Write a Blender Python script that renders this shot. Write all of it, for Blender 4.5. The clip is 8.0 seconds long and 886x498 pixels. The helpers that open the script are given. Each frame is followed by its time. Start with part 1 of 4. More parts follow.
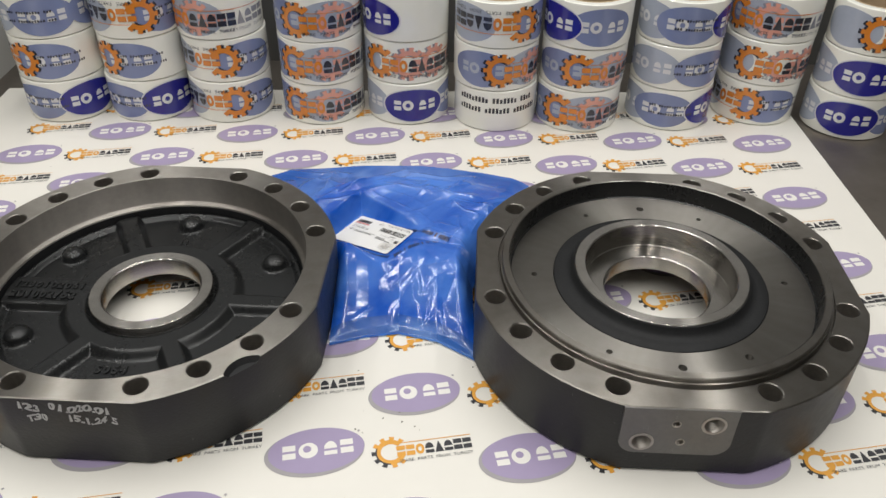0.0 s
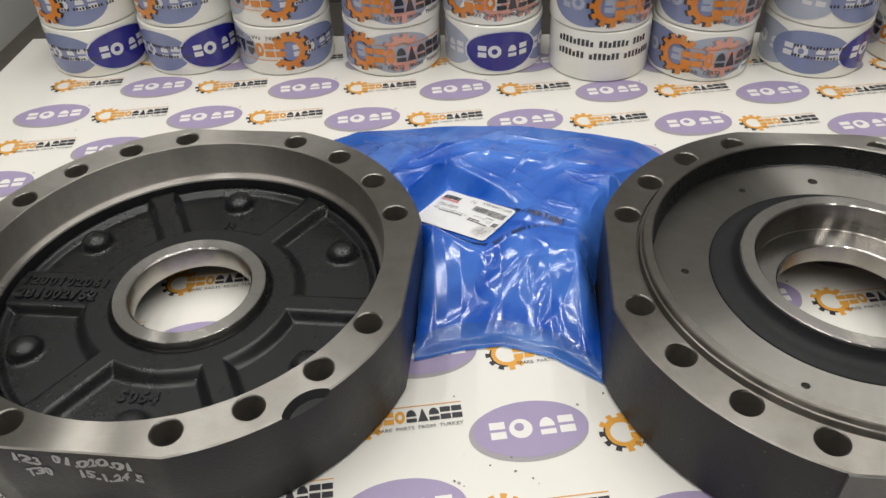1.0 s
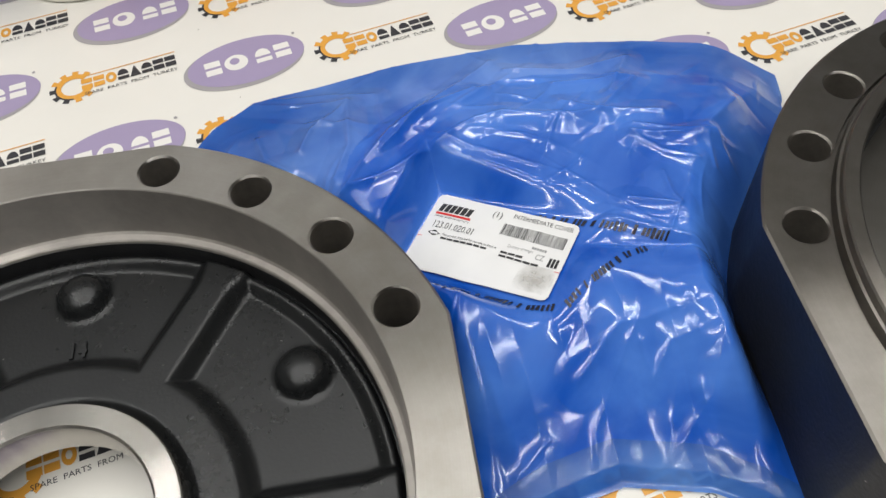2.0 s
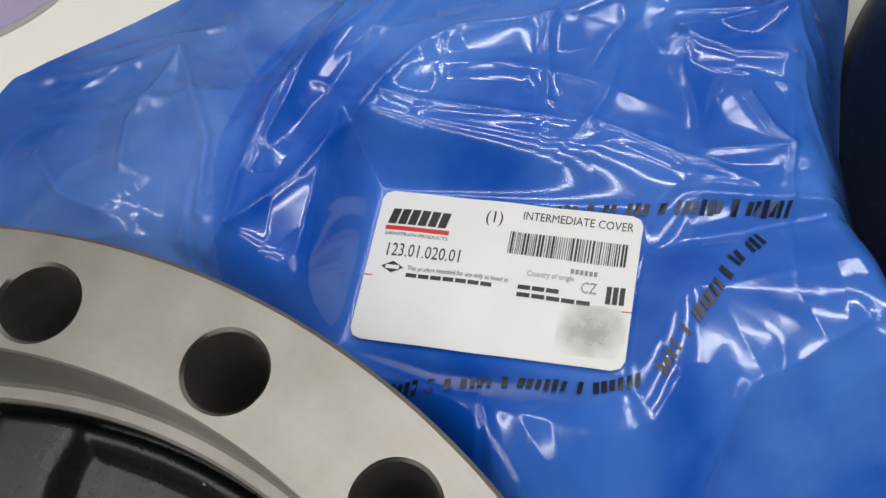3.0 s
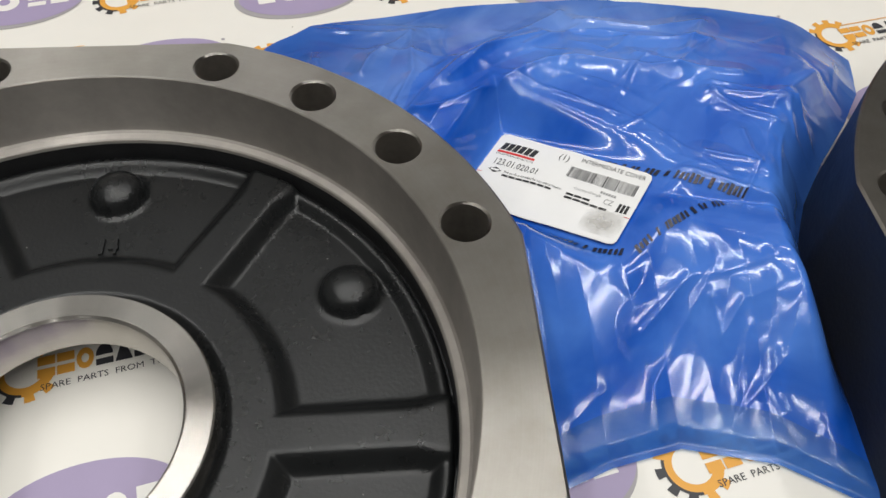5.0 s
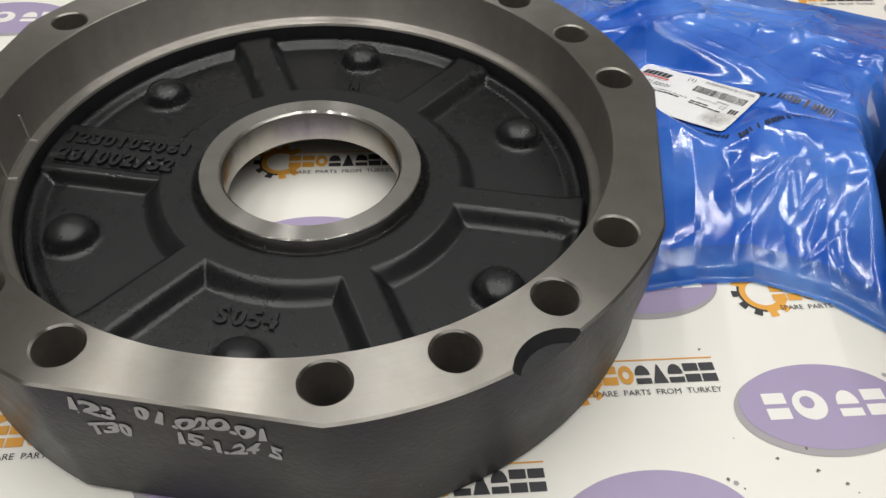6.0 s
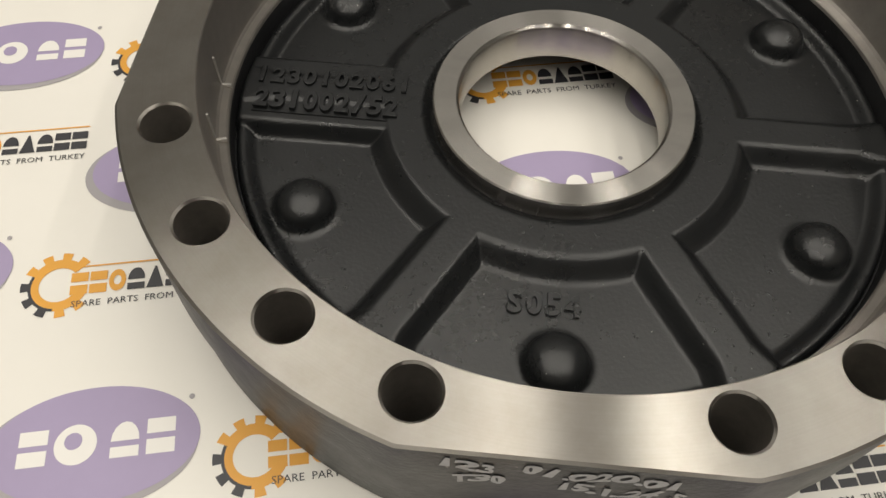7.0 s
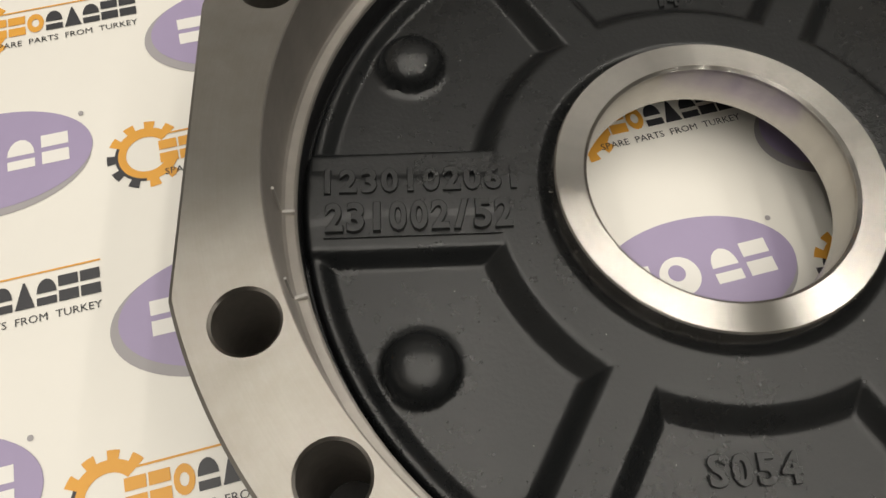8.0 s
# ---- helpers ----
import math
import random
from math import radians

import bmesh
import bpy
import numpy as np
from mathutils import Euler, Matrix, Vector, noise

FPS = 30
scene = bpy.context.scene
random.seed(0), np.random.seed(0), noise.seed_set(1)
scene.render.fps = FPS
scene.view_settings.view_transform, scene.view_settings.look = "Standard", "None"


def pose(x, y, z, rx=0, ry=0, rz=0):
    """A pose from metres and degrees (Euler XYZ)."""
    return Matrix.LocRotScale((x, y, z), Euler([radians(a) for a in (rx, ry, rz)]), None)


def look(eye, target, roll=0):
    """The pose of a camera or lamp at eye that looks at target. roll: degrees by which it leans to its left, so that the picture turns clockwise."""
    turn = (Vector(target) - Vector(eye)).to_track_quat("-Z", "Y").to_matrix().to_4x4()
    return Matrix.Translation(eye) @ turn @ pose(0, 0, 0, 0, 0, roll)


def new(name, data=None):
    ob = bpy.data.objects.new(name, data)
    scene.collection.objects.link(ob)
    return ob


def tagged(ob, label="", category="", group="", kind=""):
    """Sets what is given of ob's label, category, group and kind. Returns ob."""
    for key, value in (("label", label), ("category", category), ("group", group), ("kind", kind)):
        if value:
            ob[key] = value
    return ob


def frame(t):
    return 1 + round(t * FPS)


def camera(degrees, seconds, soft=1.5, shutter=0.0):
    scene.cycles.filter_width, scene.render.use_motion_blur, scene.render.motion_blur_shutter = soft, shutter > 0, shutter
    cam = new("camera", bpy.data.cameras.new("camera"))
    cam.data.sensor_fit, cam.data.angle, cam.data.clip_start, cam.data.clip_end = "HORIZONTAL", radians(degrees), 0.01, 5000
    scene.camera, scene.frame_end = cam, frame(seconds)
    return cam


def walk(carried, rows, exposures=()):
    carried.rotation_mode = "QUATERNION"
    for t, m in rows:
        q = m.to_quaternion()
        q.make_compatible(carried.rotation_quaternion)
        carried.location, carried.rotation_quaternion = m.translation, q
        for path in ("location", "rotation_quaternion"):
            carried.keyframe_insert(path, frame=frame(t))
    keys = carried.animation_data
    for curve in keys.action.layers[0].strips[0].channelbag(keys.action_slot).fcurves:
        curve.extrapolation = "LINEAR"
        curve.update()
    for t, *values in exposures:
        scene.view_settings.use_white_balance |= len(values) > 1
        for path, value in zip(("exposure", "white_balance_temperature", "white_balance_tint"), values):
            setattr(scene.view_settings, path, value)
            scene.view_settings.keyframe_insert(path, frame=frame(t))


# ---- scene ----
cam = camera(58.75, 8.0)
PATH = [
    (0, (0.3442, 0.4463, 0.4234), (0.3601, 2.0461, -0.7795), 0.66),
    (0.5, (0.3436, 0.4921, 0.3858), (0.2713, 2.0703, -0.8500), -0.24),
    (1, (0.3048, 0.5700, 0.3550), (0.1948, 2.0969, -0.9379), -2.32),
    (1.2, (0.2947, 0.6224, 0.3463), (0.1745, 2.1029, -0.9968), -4.68),
    (2.3, (0.2382, 0.8648, 0.2464), (0.5021, 1.9083, -1.4455), -3.72),
    (2.5, (0.2418, 0.8932, 0.2305), (0.5436, 1.8445, -1.5070), -3.55),
    (2.6, (0.2431, 0.9049, 0.2240), (0.5632, 1.8105, -1.5323), -3.07),
    (3, (0.2503, 0.9333, 0.1944), (0.5986, 1.7014, -1.6251), -2.02),
    (3.5, (0.2548, 0.9535, 0.1708), (0.6680, 1.6173, -1.6746), 2.60),
    (3.6, (0.2581, 0.9567, 0.1689), (0.6559, 1.6003, -1.6807), 2.36),
    (4, (0.2543, 0.9505, 0.1787), (0.6835, 1.6214, -1.6608), 3.94),
    (4.2, (0.2446, 0.9364, 0.1917), (0.6966, 1.6860, -1.6124), 4.93),
    (5.3, (0.2129, 0.7428, 0.2531), (0.2783, 2.0744, -1.2441), 2.59),
    (5.5, (0.2114, 0.7087, 0.2561), (0.2023, 2.0789, -1.2067), 2.67),
    (5.7, (0.2089, 0.6807, 0.2554), (0.1479, 2.0787, -1.1917), 2.66),
    (6, (0.1966, 0.6607, 0.2426), (0.1139, 2.0728, -1.1768), 2.48),
    (6.3, (0.1728, 0.6589, 0.2408), (0.0741, 2.0699, -1.1796), 0.48),
    (6.5, (0.1489, 0.6674, 0.2465), (0.0836, 2.0632, -1.1881), 0.21),
    (6.6, (0.1367, 0.6748, 0.2461), (0.0857, 1.9979, -1.2520), 0.57),
    (6.7, (0.1235, 0.6843, 0.2438), (0.0880, 1.9069, -1.3339), 1.44),
    (6.8, (0.1093, 0.6937, 0.2403), (0.0936, 1.8527, -1.3840), 2.35),
    (6.9, (0.0961, 0.7043, 0.2382), (0.0982, 1.8268, -1.4159), 3.02),
    (7, (0.0865, 0.7184, 0.2374), (0.0812, 1.7926, -1.4573), 2.14),
    (7.2, (0.0646, 0.7408, 0.2292), (0.1008, 1.7765, -1.4845), 2.50),
    (7.3, (0.0555, 0.7515, 0.2254), (0.1090, 1.7615, -1.5008), 2.63),
    (7.5, (0.0414, 0.7695, 0.2209), (0.1207, 1.7333, -1.5343), 2.63),
    (7.7, (0.0339, 0.7836, 0.2187), (0.1318, 1.7030, -1.5616), 1.63),
    (8, (0.0369, 0.8078, 0.2180), (0.1450, 1.6760, -1.5884), 1.57),
]
TONE = [(0.0, 0.0, 6080, 10), (1.2, 0.0, 6080, 10), (2.5, -0.05, 5980, 10), (3.0, -0.26, 5980, 10), (4.2, -0.28, 5980, 10), (5.3, 0.0, 6050, 10), (6.0, 0.0, 6050, 10), (6.6, -0.03, 6200, 10), (7.0, -0.06, 6500, 10), (8.0, -0.09, 6500, 10)]
walk(cam, [(t, look(eye, target, roll)) for t, eye, target, roll in PATH], TONE)

# ---- world and lamps ----
world = bpy.data.worlds.new("room_air")
scene.world = world
world.use_nodes = True
world.node_tree.nodes["Background"].inputs[0].default_value = (0.75, 0.72, 0.66, 1)
world.node_tree.nodes["Background"].inputs[1].default_value = 0.02


def tube_lamp(x, y, z, sx, sy, power):
    data = bpy.data.lights.new("ceiling_tube", "AREA")
    data.shape, data.size, data.size_y, data.energy = "RECTANGLE", sx, sy, power
    data.color = (1.0, 0.945, 0.85)
    ob = new("ceiling_tube", data)
    ob.location = (x, y, z)
    return ob


for k in range(5):
    tube_lamp(-0.82 + 0.50 * k, 0.68, 1.74, 0.04, 2.25, 10.2)


# ---- materials ----
def rings_and_sheen(nt, b, tc):
    """Fine lathe rings, plus faint radial highlight streaks painted into tone and gloss."""
    sep = nt.nodes.new("ShaderNodeSeparateXYZ")
    nt.links.new(tc.outputs["Object"], sep.inputs[0])
    flat = nt.nodes.new("ShaderNodeCombineXYZ")
    nt.links.new(sep.outputs[0], flat.inputs[0])
    nt.links.new(sep.outputs[1], flat.inputs[1])
    ln = nt.nodes.new("ShaderNodeVectorMath")
    ln.operation = "LENGTH"
    nt.links.new(flat.outputs[0], ln.inputs[0])
    unit = nt.nodes.new("ShaderNodeVectorMath")
    unit.operation = "NORMALIZE"
    nt.links.new(flat.outputs[0], unit.inputs[0])
    rings = nt.nodes.new("ShaderNodeTexNoise")
    rings.noise_dimensions = "1D"
    rings.inputs["Scale"].default_value = 1400
    rings.inputs["Detail"].default_value = 1
    nt.links.new(ln.outputs["Value"], rings.inputs["W"])
    sheen_streaks = nt.nodes.new("ShaderNodeTexNoise")
    sheen_streaks.inputs["Scale"].default_value = 5
    sheen_streaks.inputs["Detail"].default_value = 2
    sheen_streaks.inputs["Roughness"].default_value = 0.7
    nt.links.new(unit.outputs[0], sheen_streaks.inputs["Vector"])
    add = nt.nodes.new("ShaderNodeMath")
    add.operation = "MULTIPLY_ADD"
    add.inputs[1].default_value = 0.15
    nt.links.new(rings.outputs["Fac"], add.inputs[0])
    nt.links.new(sheen_streaks.outputs["Fac"], add.inputs[2])
    tone = nt.nodes.new("ShaderNodeMapRange")
    tone.inputs[1].default_value, tone.inputs[2].default_value = 0.35, 0.90
    tone.inputs[3].default_value, tone.inputs[4].default_value = 0.88, 1.10
    nt.links.new(add.outputs[0], tone.inputs[0])
    mul = nt.nodes.new("ShaderNodeVectorMath")
    mul.operation = "SCALE"
    nt.links.new(b.inputs["Base Color"].links[0].from_socket, mul.inputs[0])
    nt.links.new(tone.outputs[0], mul.inputs["Scale"])
    nt.links.new(mul.outputs[0], b.inputs["Base Color"])
    base = b.inputs["Roughness"].default_value
    gloss = nt.nodes.new("ShaderNodeMapRange")
    gloss.inputs[1].default_value, gloss.inputs[2].default_value = 0.35, 0.90
    gloss.inputs[3].default_value, gloss.inputs[4].default_value = base - 0.02, base + 0.02
    nt.links.new(add.outputs[0], gloss.inputs[0])
    nt.links.new(gloss.outputs[0], b.inputs["Roughness"])


def mat(name, colour, rough=0.5, metal=0.0, grain=0.0, scale=60.0, bump=0.0, bump_scale=400.0, coat=0.0, aniso=0.0, tint=None, rough_var=0.0, spec=None, obj_random=0.0):
    m = bpy.data.materials.new(name)
    m.use_nodes = True
    nt = m.node_tree
    b = nt.nodes["Principled BSDF"]
    b.inputs["Base Color"].default_value = (*colour, 1)
    b.inputs["Roughness"].default_value = rough
    b.inputs["Metallic"].default_value = metal
    if spec is not None:
        b.inputs["Specular IOR Level"].default_value = spec
    if coat:
        b.inputs["Coat Weight"].default_value = coat
        b.inputs["Coat Roughness"].default_value = 0.08
    tc = nt.nodes.new("ShaderNodeTexCoord")
    if grain:
        n = nt.nodes.new("ShaderNodeTexNoise")
        n.inputs["Scale"].default_value = scale
        n.inputs["Detail"].default_value = 6
        n.inputs["Roughness"].default_value = 0.65
        nt.links.new(tc.outputs["Object"], n.inputs["Vector"])
        n2 = nt.nodes.new("ShaderNodeTexNoise")
        n2.inputs["Scale"].default_value = scale * 0.12
        n2.inputs["Detail"].default_value = 3
        nt.links.new(tc.outputs["Object"], n2.inputs["Vector"])
        add = nt.nodes.new("ShaderNodeMath")
        add.operation = "ADD"
        nt.links.new(n.outputs["Fac"], add.inputs[0])
        nt.links.new(n2.outputs["Fac"], add.inputs[1])
        ramp = nt.nodes.new("ShaderNodeMapRange")
        ramp.inputs[1].default_value, ramp.inputs[2].default_value = 0.6, 1.4
        nt.links.new(add.outputs[0], ramp.inputs[0])
        mix = nt.nodes.new("ShaderNodeMix")
        mix.data_type = "RGBA"
        other = tint or tuple(c * (1 - grain) for c in colour)
        mix.inputs[6].default_value = (*other, 1)
        mix.inputs[7].default_value = (*[min(1, c * (1 + grain * 0.5)) for c in colour], 1)
        nt.links.new(ramp.outputs[0], mix.inputs[0])
        nt.links.new(mix.outputs[2], b.inputs["Base Color"])
        if rough_var:
            mr = nt.nodes.new("ShaderNodeMapRange")
            mr.inputs[1].default_value, mr.inputs[2].default_value = 0.6, 1.4
            mr.inputs[3].default_value, mr.inputs[4].default_value = rough - rough_var, rough + rough_var
            nt.links.new(add.outputs[0], mr.inputs[0])
            nt.links.new(mr.outputs[0], b.inputs["Roughness"])
    if bump:
        nb = nt.nodes.new("ShaderNodeTexNoise")
        nb.inputs["Scale"].default_value = bump_scale
        nb.inputs["Detail"].default_value = 4
        nt.links.new(tc.outputs["Object"], nb.inputs["Vector"])
        bp = nt.nodes.new("ShaderNodeBump")
        bp.inputs["Strength"].default_value = bump
        bp.inputs["Distance"].default_value = 0.0006
        nt.links.new(nb.outputs["Fac"], bp.inputs["Height"])
        nt.links.new(bp.outputs["Normal"], b.inputs["Normal"])
    if aniso:
        b.inputs["Anisotropic"].default_value = aniso
        b.inputs["Anisotropic Rotation"].default_value = 0.25
        tg = nt.nodes.new("ShaderNodeTangent")
        tg.direction_type, tg.axis = "RADIAL", "Z"
        nt.links.new(tg.outputs["Tangent"], b.inputs["Tangent"])
        rings_and_sheen(nt, b, tc)
    return m


M_CAST = mat("black_cast_paint", (0.0095, 0.0102, 0.0108), 0.29, grain=0.15, scale=220, bump=0.15, bump_scale=800, rough_var=0.06, spec=0.42)
M_SIDE = mat("grey_black_cast_paint", (0.018, 0.0183, 0.0195), 0.42, grain=0.4, scale=120, bump=0.3, bump_scale=600, rough_var=0.1, spec=0.3)
M_MACH = mat("turned_steel", (0.36, 0.343, 0.318), 0.34, 1.0, grain=0.12, scale=60, tint=(0.26, 0.238, 0.21), aniso=0.96)
M_FACE = mat("turned_steel_face", (0.31, 0.293, 0.272), 0.31, 1.0, grain=0.14, scale=60, tint=(0.215, 0.196, 0.172), aniso=0.97)
M_PLATE = mat("turned_steel_plate", (0.30, 0.283, 0.260), 0.36, 1.0, grain=0.12, scale=80, aniso=0.95)
M_MATTE = mat("matt_black_casting", (0.012, 0.0125, 0.0135), 0.62, grain=0.4, scale=240, bump=0.3, bump_scale=500, spec=0.3)
M_MACHD = mat("turned_steel_dull", (0.45, 0.42, 0.385), 0.42, 1.0, grain=0.15, scale=200, bump=0.02, bump_scale=900, aniso=0.96)
M_BRIGHT = mat("ground_steel", (0.46, 0.44, 0.41), 0.21, 1.0, grain=0.08, scale=200, aniso=0.96)
M_MILL = mat("milled_steel", (0.17, 0.168, 0.162), 0.5, 0.85, grain=0.15, scale=300, bump=0.05, bump_scale=800)
M_BORE = mat("drilled_steel", (0.44, 0.41, 0.37), 0.4, 0.9, grain=0.3, scale=300)
M_PAPER = mat("white_printed_paper", (0.80, 0.775, 0.715), 0.42, grain=0.05, scale=14, bump=0.05, bump_scale=60)
M_LILAC = mat("lilac_ink", (0.36, 0.30, 0.46), 0.45, grain=0.06, scale=60)
M_GREYINK = mat("grey_ink", (0.36, 0.34, 0.35), 0.5, grain=0.05, scale=60)
M_WHITEINK = mat("white_ink", (0.80, 0.78, 0.74), 0.45)
M_ORANGE = mat("orange_ink", (0.74, 0.36, 0.05), 0.45, grain=0.08, scale=90)
M_BLACKINK = mat("black_ink", (0.035, 0.035, 0.04), 0.45)
M_TAPE = mat("clear_tape_roll", (0.93, 0.92, 0.85), 0.2, grain=0.05, scale=40, coat=0.5, bump=0.06, bump_scale=90)
M_CORE = mat("cardboard_core", (0.5, 0.38, 0.24), 0.8, grain=0.2, scale=80)
M_TBLUE = mat("deep_blue_tape_ink", (0.014, 0.013, 0.25), 0.25, coat=0.5, grain=0.1, scale=80)
M_TSLATE = mat("pale_blue_tape_ink", (0.22, 0.26, 0.45), 0.25, coat=0.5, grain=0.14, scale=50)
M_TPALE = mat("faint_blue_tape_ink", (0.42, 0.46, 0.56), 0.25, coat=0.5, grain=0.12, scale=50)
M_TORANGE = mat("orange_tape_ink", (0.72, 0.24, 0.025), 0.25, coat=0.5, grain=0.15, scale=70)
M_TPINK = mat("faded_orange_tape_ink", (0.75, 0.36, 0.28), 0.25, coat=0.5, grain=0.15, scale=70)
M_TDARK = mat("dark_tape_ink", (0.03, 0.03, 0.04), 0.25, coat=0.5)
M_TGREY = mat("grey_tape_ink", (0.27, 0.27, 0.31), 0.25, coat=0.5)
M_TWHITE = mat("white_tape_ink", (0.72, 0.72, 0.74), 0.25, coat=0.5)
M_TABLE = mat("brushed_steel_worktop", (0.28, 0.25, 0.22), 0.4, 0.85, grain=0.25, scale=30, bump=0.03)
M_WALL = mat("grey_painted_wall", (0.52, 0.52, 0.50), 0.6, grain=0.06, scale=6, bump=0.05, bump_scale=80)
M_BACK = mat("grey_wall_paint", (0.40, 0.40, 0.395), 0.6, grain=0.1, scale=6, bump=0.05, bump_scale=80)
M_BACKING = mat("dark_backing_tone", (0.07, 0.07, 0.068), 0.5, grain=0.15, scale=8, bump=0.05, bump_scale=80)
M_CEIL = mat("white_ceiling", (0.7, 0.69, 0.66), 0.8, grain=0.04, scale=5)
M_FLOOR = mat("grey_floor", (0.18, 0.175, 0.165), 0.5, grain=0.15, scale=6)
M_LABEL = mat("white_label_paper", (0.79, 0.785, 0.775), 0.4, grain=0.05, scale=90, bump=0.12, bump_scale=55)
M_RED = mat("red_ink", (0.60, 0.03, 0.03), 0.4)
M_LBLACK = mat("label_black_ink", (0.02, 0.02, 0.022), 0.4)
M_LGREY = mat("label_grey_ink", (0.25, 0.25, 0.25), 0.5)
M_CHALK = mat("white_paint_marker", (0.47, 0.475, 0.48), 0.7, grain=0.3, scale=500)
M_CHALK_DIM = mat("faint_marker", (0.20, 0.20, 0.20), 0.7, grain=0.4, scale=500)
M_SEAM = mat("pale_scratched_steel", (0.55, 0.53, 0.50), 0.5, 0.6, grain=0.2, scale=600)
M_SMUT = mat("dark_dirt", (0.20, 0.18, 0.14), 0.8, grain=0.3, scale=900)
M_FILMINK = mat("black_film_ink", (0.012, 0.014, 0.03), 0.3)


def dusty(m, scale=900.0, cut=0.80):
    """Adds sparse pale dust specks to a painted surface."""
    nt = m.node_tree
    b = nt.nodes["Principled BSDF"]
    tc = nt.nodes.new("ShaderNodeTexCoord")
    n = nt.nodes.new("ShaderNodeTexNoise")
    n.inputs["Scale"].default_value = scale
    n.inputs["Detail"].default_value = 1
    nt.links.new(tc.outputs["Object"], n.inputs["Vector"])
    mr = nt.nodes.new("ShaderNodeMapRange")
    mr.inputs[1].default_value, mr.inputs[2].default_value = cut, cut + 0.04
    nt.links.new(n.outputs["Fac"], mr.inputs[0])
    mix = nt.nodes.new("ShaderNodeMix")
    mix.data_type = "RGBA"
    nt.links.new(b.inputs["Base Color"].links[0].from_socket, mix.inputs[6])
    mix.inputs[7].default_value = (0.30, 0.29, 0.27, 1)
    nt.links.new(mr.outputs[0], mix.inputs[0])
    nt.links.new(mix.outputs[2], b.inputs["Base Color"])


dusty(M_CAST, 650.0, 0.80)
dusty(M_SIDE, 500.0, 0.80)


def film_material(name, colour, alpha_mix, rough, fading=False):
    m = bpy.data.materials.new(name)
    m.use_nodes = True
    nt = m.node_tree
    b = nt.nodes["Principled BSDF"]
    tc = nt.nodes.new("ShaderNodeTexCoord")
    n = nt.nodes.new("ShaderNodeTexNoise")
    n.inputs["Scale"].default_value = 17
    n.inputs["Detail"].default_value = 5
    n.inputs["Distortion"].default_value = 0.6
    nt.links.new(tc.outputs["Object"], n.inputs["Vector"])
    mix = nt.nodes.new("ShaderNodeMix")
    mix.data_type = "RGBA"
    mix.inputs[6].default_value = (colour[0] * 0.35, colour[1] * 0.55, colour[2] * 0.75, 1)
    mix.inputs[7].default_value = (min(1, colour[0] * 2.6 + 0.02), colour[1] * 1.5, min(1, colour[2] * 1.1), 1)
    mr = nt.nodes.new("ShaderNodeMapRange")
    mr.inputs["From Min"].default_value = 0.36
    mr.inputs["From Max"].default_value = 0.66
    nt.links.new(n.outputs["Fac"], mr.inputs["Value"])
    nt.links.new(mr.outputs["Result"], mix.inputs[0])
    nt.links.new(mix.outputs[2], b.inputs["Base Color"])
    b.inputs["Roughness"].default_value = rough
    b.inputs["IOR"].default_value = 1.52
    b.inputs["Coat Weight"].default_value = 0.22
    b.inputs["Coat Roughness"].default_value = 0.04
    nb = nt.nodes.new("ShaderNodeTexNoise")
    nb.inputs["Scale"].default_value = 55
    nb.inputs["Detail"].default_value = 3
    nb.inputs["Distortion"].default_value = 1.2
    nt.links.new(tc.outputs["Object"], nb.inputs["Vector"])
    bp = nt.nodes.new("ShaderNodeBump")
    bp.inputs["Strength"].default_value = 0.025
    bp.inputs["Distance"].default_value = 0.002
    nt.links.new(nb.outputs["Fac"], bp.inputs["Height"])
    nt.links.new(bp.outputs["Normal"], b.inputs["Normal"])
    if alpha_mix > 0:
        tr = nt.nodes.new("ShaderNodeBsdfTransparent")
        tr.inputs[0].default_value = (0.48, 0.70, 0.97, 1)
        ms = nt.nodes.new("ShaderNodeMixShader")
        ms.inputs[0].default_value = alpha_mix
        if fading:
            at = nt.nodes.new("ShaderNodeAttribute")
            at.attribute_name = "thin"
            fade = nt.nodes.new("ShaderNodeMath")
            fade.operation = "MULTIPLY"
            fade.inputs[1].default_value = alpha_mix
            nt.links.new(at.outputs["Fac"], fade.inputs[0])
            nt.links.new(fade.outputs[0], ms.inputs[0])
        nt.links.new(b.outputs[0], ms.inputs[1])
        nt.links.new(tr.outputs[0], ms.inputs[2])
        nt.links.new(ms.outputs[0], nt.nodes["Material Output"].inputs[0])
    return m


